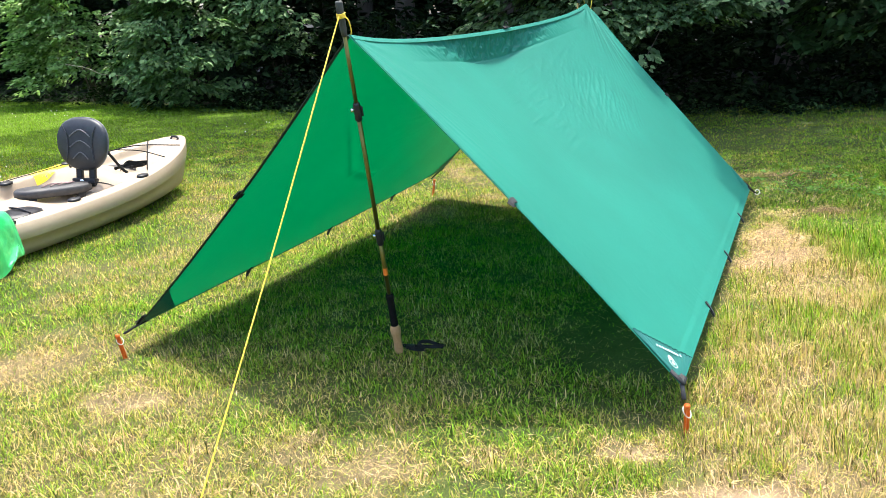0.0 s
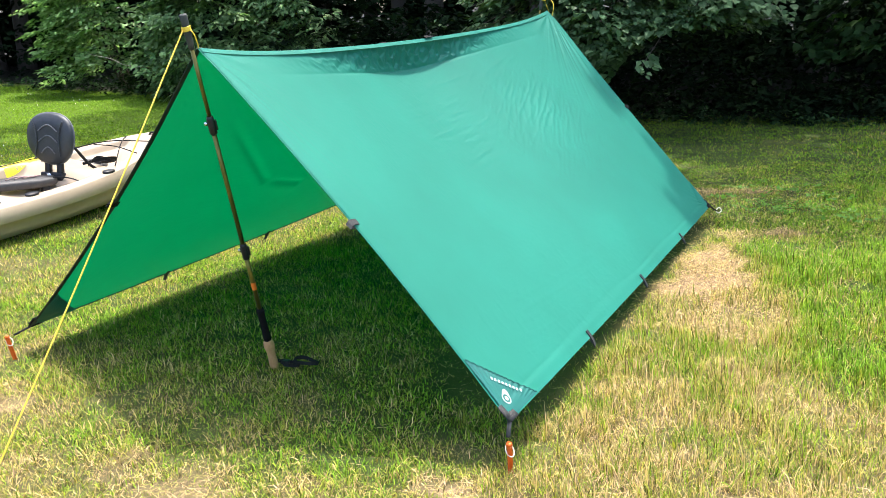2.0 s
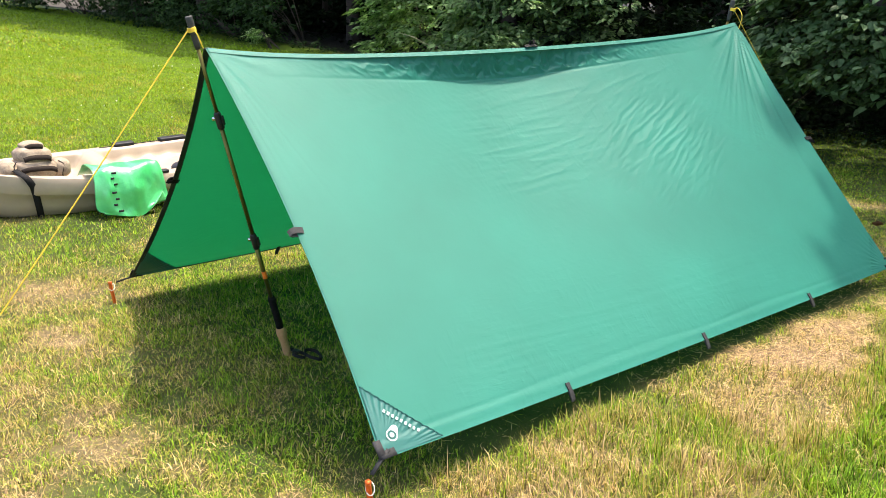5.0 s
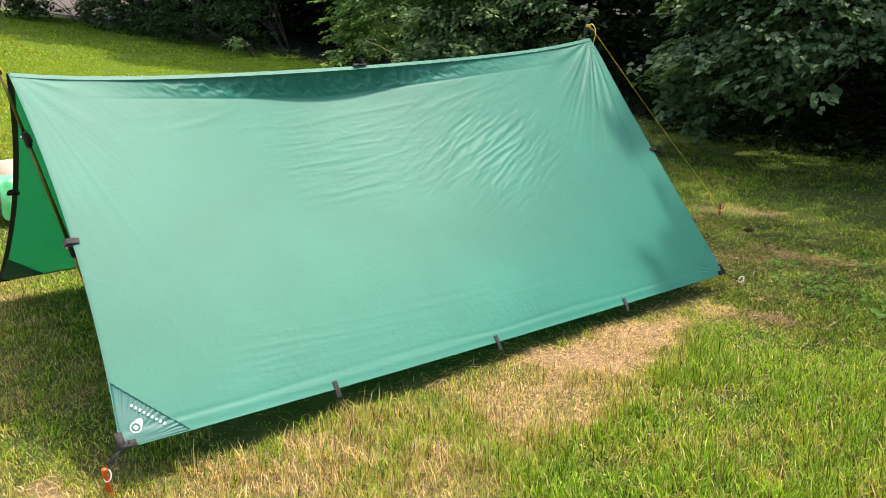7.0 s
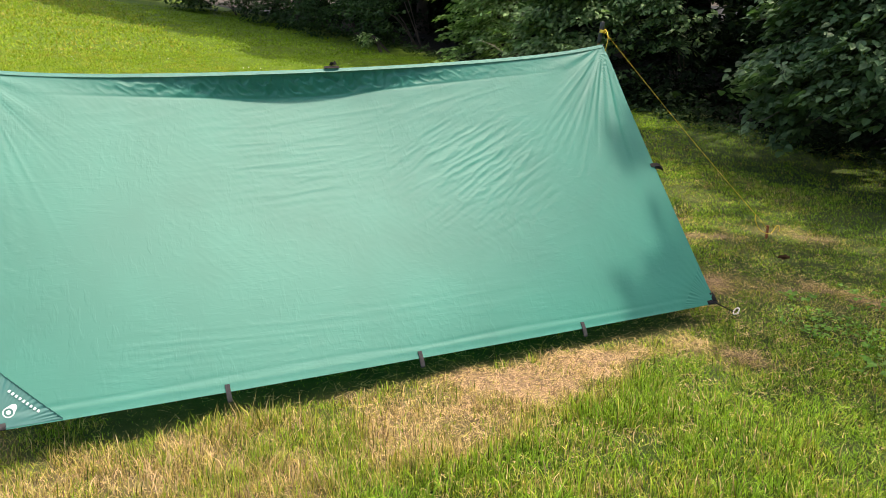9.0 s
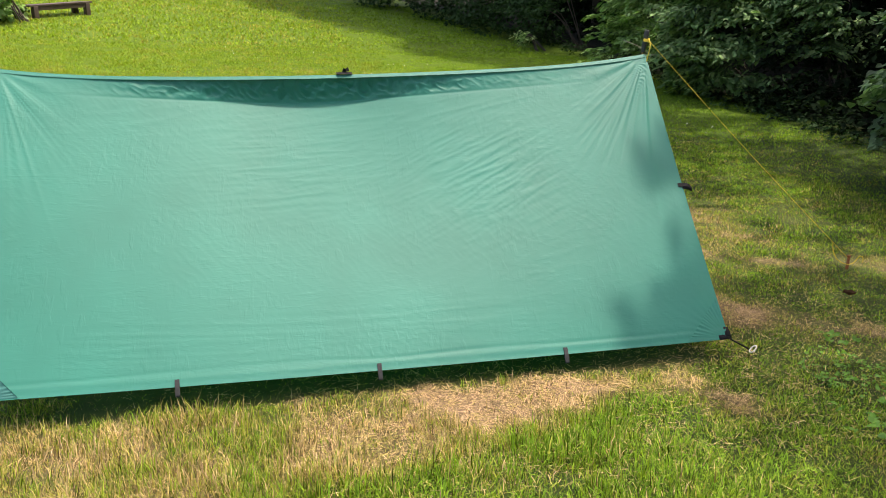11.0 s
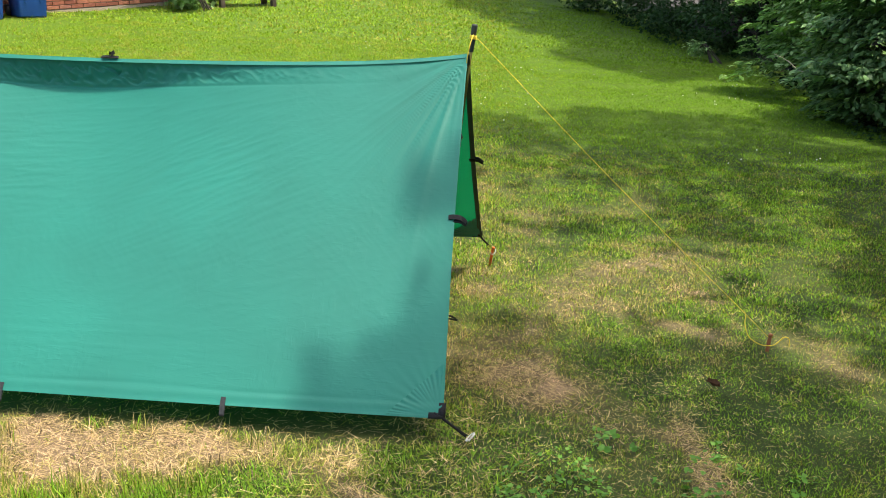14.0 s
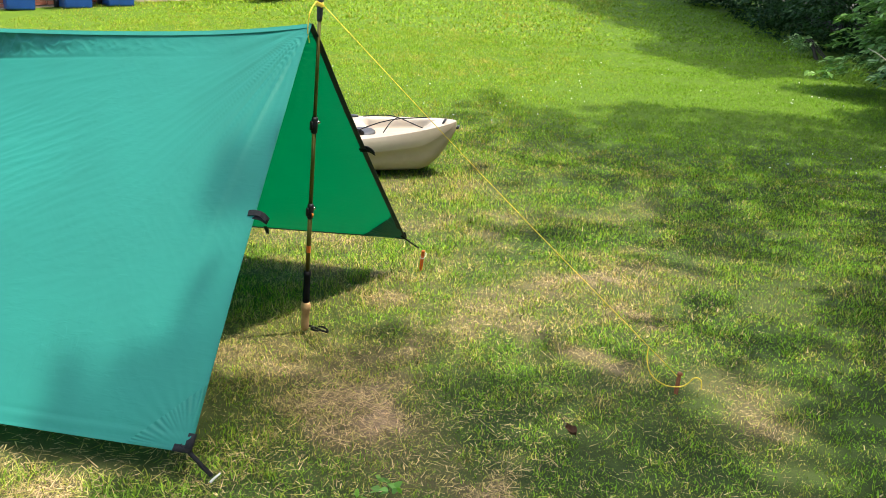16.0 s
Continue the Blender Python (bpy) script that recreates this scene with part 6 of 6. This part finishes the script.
H_AT, H_TURN, H_TILT = (-12.55, -2.0, 1.06), 138.0, -5.0
house = thing("house", H_AT, "red brick house with a low tan footing", "house", turn=(0, H_TILT, H_TURN))
H_LEFT, H_RIGHT = -3.2, 2.15
wall = part("wall", box_bm((H_RIGHT - H_LEFT, 0.2, 3.6), ((H_LEFT + H_RIGHT) / 2, 0.1075, 1.2)), M_MORTAR, house, "brick front wall with pale mortar joints")
part("wall", box_bm((0.2, 6.0, 3.6), (H_RIGHT - 0.1, 3.21, 1.2)), M_BRICK, house)
part("wall", box_bm((0.2, 6.0, 3.6), (H_LEFT + 0.1, 3.21, 1.2)), M_BRICK, house)
part("wall", box_bm((H_RIGHT - H_LEFT, 0.2, 3.6), ((H_LEFT + H_RIGHT) / 2, 6.3, 1.2)), M_BRICK, house)
part("footing", box_bm((H_RIGHT - H_LEFT + 0.06, 0.30, 1.1), ((H_LEFT + H_RIGHT) / 2, 0.135, -0.53)), M_CONCRETE, house, "rough tan concrete footing", bevel=0.012)
bm = bmesh.new()
x0, x1 = H_LEFT - 0.3, H_RIGHT + 0.3
corners = [bm.verts.new(p) for p in ((x0, -0.35, 2.95), (x1, -0.35, 2.95), (x1, 6.7, 2.95), (x0, 6.7, 2.95), (x0, 3.2, 4.6), (x1, 3.2, 4.6))]
for f in ((0, 1, 5, 4), (2, 3, 4, 5), (1, 2, 5), (3, 0, 4), (3, 2, 1, 0)):
    bm.faces.new([corners[i] for i in f])
part("roof", bm, M_ROOF, house, "dark shingle roof", smooth=False)
brick_mesh = bpy.data.meshes.new("brick")
bm = box_bm((0.197, 0.03, 0.0575))
bmesh.ops.bevel(bm, geom=list(bm.edges), offset=0.003, segments=1, affect="EDGES")
bm.to_mesh(brick_mesh)
bm.free()
brick_mesh.materials.append(M_BRICK)
half_mesh = brick_mesh.copy()
for v in half_mesh.vertices:
    v.co.x *= 0.49
rng = random.Random(5)
for course in range(12):
    z = 0.0575 + course * 0.0675
    x = H_LEFT + (0.0 if course % 2 else 0.1035)
    while x < H_RIGHT - 0.02:
        ob = new("brick", brick_mesh)
        ob.parent = wall
        ob.matrix_basis = pose(x + 0.1, -0.004 + rng.uniform(-0.002, 0.002), z, rng.uniform(-0.4, 0.4), 0, rng.uniform(-0.4, 0.4))
        x += 0.207
part("upper_bricks", box_bm((H_RIGHT - H_LEFT - 0.01, 0.03, 2.1), ((H_LEFT + H_RIGHT) / 2, 0.0, 0.125 + 11 * 0.0675 + 1.02)), M_BRICK, wall)


def recycling_bin(at, turn):
    g = ground_z(*at)
    root = thing("recycling_bin", (at[0], at[1], g - 0.03), "blue plastic wheeled bin standing against the house", "bin", "blue bins", turn=(0, 0, turn))
    body = box_bm((0.50, 0.56, 0.95), (0, 0, 0.50), taper=0.82)
    part("body", body, M_BLUE, root, bevel=0.03)
    part("lid", box_bm((0.54, 0.62, 0.06), (0, -0.01, 1.0)), M_BLUE, root, bevel=0.02)
    part("rim", box_bm((0.53, 0.59, 0.04), (0, 0, 0.95)), M_BLUE, root, bevel=0.01)
    for x in (-0.12, 0.12):
        part("moulded_rib", box_bm((0.03, 0.012, 0.6), (x, -0.262, 0.55)), M_BLUE, root, bevel=0.004)
    for x in (-0.24, 0.24):
        part("wheel", tube_bm(((x - 0.025, 0.24, 0.11), (x + 0.025, 0.24, 0.11)), 0.10, 18), M_BLACKPLASTIC, root, "black wheel")


recycling_bin((-12.05, -2.05), 138)
recycling_bin((-11.58, -2.52), 140)
recycling_bin((-11.1, -3.2), 137)


def bench():
    x, y = -15.02, 0.62
    root = thing("garden_bench", (x, y, ground_z(x, y)), "dark wooden garden bench beside the house", "bench", turn=(0, -3, 138))
    for k in range(4):
        part("slat", box_bm((1.35, 0.085, 0.035), (0, -0.15 + 0.1 * k, 0.20)), M_DARKWOOD, root, bevel=0.006)
    for px in (-0.56, 0.56):
        for py in (-0.16, 0.16):
            part("leg", box_bm((0.09, 0.09, 0.26), (px, py, 0.06)), M_DARKWOOD, root, bevel=0.006)
    part("rail", box_bm((1.1, 0.04, 0.07), (0, -0.16, 0.15)), M_DARKWOOD, root, bevel=0.006)


bench()
shrub((-13.95, 0.15), 0.5, 0.4, 0.6, 8, 18, 0.10, "heart", M_LEAF_PALE, "white-edged leafy shrub at the house corner", 131, radius=(0.15, 0.28), spread=0.1)
shrub((-14.2, -0.15), 0.7, 0.5, 1.7, 14, 20, 0.08, "oval", M_LEAF_SHADED, "dark shrub in front of the brick wall", 132)


# ---- print on the corner patch ----
o, e1, e2, en = print_frame()
if e2.z < 0:
    e2 = -e2


def print_bar(p, w, h, turn, thick=0.0015):
    q = Vector(p)
    ob = part("printed_bar", box_bm((w, h, thick)), M_PRINT, tarp, "small white printed bar", smooth=False)
    c, s = math.cos(turn), math.sin(turn)
    a, b = e1 * c + e2 * s, -e1 * s + e2 * c
    m = Matrix((a, b, en)).transposed().to_4x4()
    m.translation = lv(q)
    ob.matrix_basis = m


PRINT_TURN = -0.77
for k in range(9):
    u, v = 0.0165 + 0.0037 * k, 0.917 + 0.0071 * k
    print_bar(sheet_at(RIGHT, u, v) + sheet_normal(RIGHT, u, v) * 0.0062, 0.0074, 0.0098 if k % 3 else 0.0088, PRINT_TURN)
bm = bmesh.new()
drop_c, drop_n = sheet_at(RIGHT, 0.0165, 0.966), sheet_normal(RIGHT, 0.0165, 0.966)
c, k_ = math.cos(PRINT_TURN), math.sin(PRINT_TURN)
drop_x, drop_y = e1 * c + e2 * k_, e2 * c - e1 * k_
out_ring, in_ring = [], []
for k in range(36):
    a = math.tau * k / 36
    r = 0.0185 * (1 + 0.85 * max(0.0, math.cos(a)) ** 6)
    out_ring.append(bm.verts.new(lv(drop_c + drop_n * 0.0062 + (drop_y * math.cos(a) + drop_x * math.sin(a)) * r)))
    in_ring.append(bm.verts.new(lv(drop_c + drop_n * 0.0062 + (drop_y * math.cos(a) + drop_x * math.sin(a)) * 0.0145)))
for k in range(36):
    bm.faces.new((out_ring[k], out_ring[(k + 1) % 36], in_ring[(k + 1) % 36], in_ring[k]))
mark = part("printed_mark", bm, M_PRINT, tarp, "white printed drop outline", smooth=False)
bm = bmesh.new()
bm.faces.new([bm.verts.new(lv(drop_c + drop_n * 0.0066 + (drop_y * math.cos(a) + drop_x * math.sin(a)) * 0.0075)) for a in (math.tau * k / 20 for k in range(20))])
part("printed_dot", bm, M_PRINT, mark, smooth=False)


# ---- a dead leaf, the weeds ----
def dead_leaf(at, turn):
    x, y = at
    root = thing("dead_leaf", (x, y, ground_z(x, y) + 0.02), "curled dark brown dead leaf on the grass", "leaf", turn=(10, 15, turn))
    rows = []
    for i in range(9):
        f = i / 8
        w = 0.016 * math.sin(math.pi * min(f * 0.95 + 0.04, 1)) ** 0.7
        rows.append([(-0.03 + 0.06 * f, w * s, 0.012 + 0.020 * abs(s) ** 1.4 + 0.016 * f * f + 0.004 * math.sin(9 * f + 3 * s)) for s in np.linspace(-1, 1, 9)])
    mesh_part("blade", grid_mesh("blade", np.array(rows)), plain("dead_leaf", (0.045, 0.022, 0.012), (0.12, 0.06, 0.03), 40, 0.9, spec=0.1), root)
    part("stalk", tube_bm(curve_points([(-0.03, 0, 0.012), (-0.045, 0.006, 0.02), (-0.06, 0.0, 0.03)], 6), 0.0018, 5), M_BARK, root)


dead_leaf((-0.925, 6.50), 40)
M_WEED = leafy("weed_leaf", ((0.0, (0.07, 0.18, 0.016)), (0.5, (0.12, 0.27, 0.03)), (1.0, (0.2, 0.36, 0.06))), (1.2, 1.4, 0.5), 0.35, 0.45)


def weeds(spots, seed):
    rng = np.random.default_rng(seed)
    clouds = []
    for cx, cy, rx, ry, n, size in spots:
        a, r = rng.uniform(0, math.tau, n), np.sqrt(rng.uniform(0, 1, n))
        pts = np.stack([cx + rx * r * np.cos(a), cy + ry * r * np.sin(a), np.zeros(n)], 1)
        pts[:, 2] = height(pts[:, 0], pts[:, 1]) + rng.uniform(0.015, 0.035, n)
        out = np.stack([np.cos(a), np.sin(a), np.full(n, 0.1)], 1)
        clouds.append(leaf_cloud(rng, pts, out, 5, 0.03, size, "heart", 0.1))
    ob = mesh_part("weeds", crown_mesh("weeds", clouds), M_WEED)
    tagged(ob, "bright green broad-leaved weeds and clover in the lawn", "weeds", kind="stuff")


weeds(((-0.05, 5.85, 0.30, 0.17, 80, 0.017), (-0.22, 6.45, 0.25, 0.2, 16, 0.022), (0.1, 6.25, 0.3, 0.2, 22, 0.026), (-0.42, 6.1, 0.12, 0.12, 6, 0.026),
       (0.5, 5.7, 0.3, 0.25, 20, 0.03)), 77)
ring = [Vector((-0.330 + 0.013 * math.cos(a), 5.576 + 0.013 * math.sin(a), 0.032 + 0.013 * math.sin(a))) for a in (math.tau * k / 24 for k in range(25))]
tagged(part("cord_loop", tube_bm(ring + [Vector((-0.312, 5.572, 0.026))], 0.0028, 6), M_WHITECORD), "white cord loop at the far corner strap", "cord")


def clover_flowers(n, seed):
    """White clover heads scattered over the slope."""
    rng = np.random.default_rng(seed)
    x, y = rng.uniform(-13, -4.8, n), rng.uniform(1.5, 8.8, n)
    keep = field(x, y, 1.1, 44) > 0.52
    x, y = x[keep], y[keep]
    r = rng.uniform(0.006, 0.010, len(x))
    z = height(x, y) + 0.045
    way = np.array([(1, 0, 0), (-1, 0, 0), (0, 1, 0), (0, -1, 0), (0, 0, 0.9), (0, 0, -0.9)], float)
    v = np.stack([x, y, z], 1)[:, None] + way[None] * r[:, None, None]
    tri = np.array([(0, 2, 4), (2, 1, 4), (1, 3, 4), (3, 0, 4), (2, 0, 5), (1, 2, 5), (3, 1, 5), (0, 3, 5)])
    f = np.arange(len(x))[:, None, None] * 6 + tri[None]
    ob = mesh_part("clover_flowers", raw_mesh("clover_flowers", v.reshape(-1, 3), f.reshape(-1, 3)), plain("clover_white", (0.55, 0.56, 0.48), (0.72, 0.72, 0.66), 60, 0.8))
    tagged(ob, "tiny white clover heads scattered in the green slope", "flowers", kind="stuff")


clover_flowers(260, 78)


def old_ball(at, r):
    x, y = at
    bm = bmesh.new()
    bmesh.ops.create_uvsphere(bm, u_segments=24, v_segments=16, radius=r)
    ball = thing("ball", (x, y, ground_z(x, y) + r * 0.9), "dull brown ball lying at the edge of the wood", "ball")
    skin = part("skin", bm, plain("brown_rubber", (0.10, 0.045, 0.03), (0.16, 0.075, 0.05), 20, 0.8, relief=0.3), ball)
    for turn in ((90, 0, 0), (0, 90, 0), (0, 0, 0)):
        ring = [Matrix.LocRotScale(None, Euler([radians(a) for a in turn]), None) @ Vector((math.cos(a) * r, math.sin(a) * r, 0)) for a in (math.tau * k / 32 for k in range(33))]
        part("groove", tube_bm(ring, 0.003, 5, caps=False), M_BLACKPLASTIC, skin)


old_ball((-2.62, 10.7), 0.092)
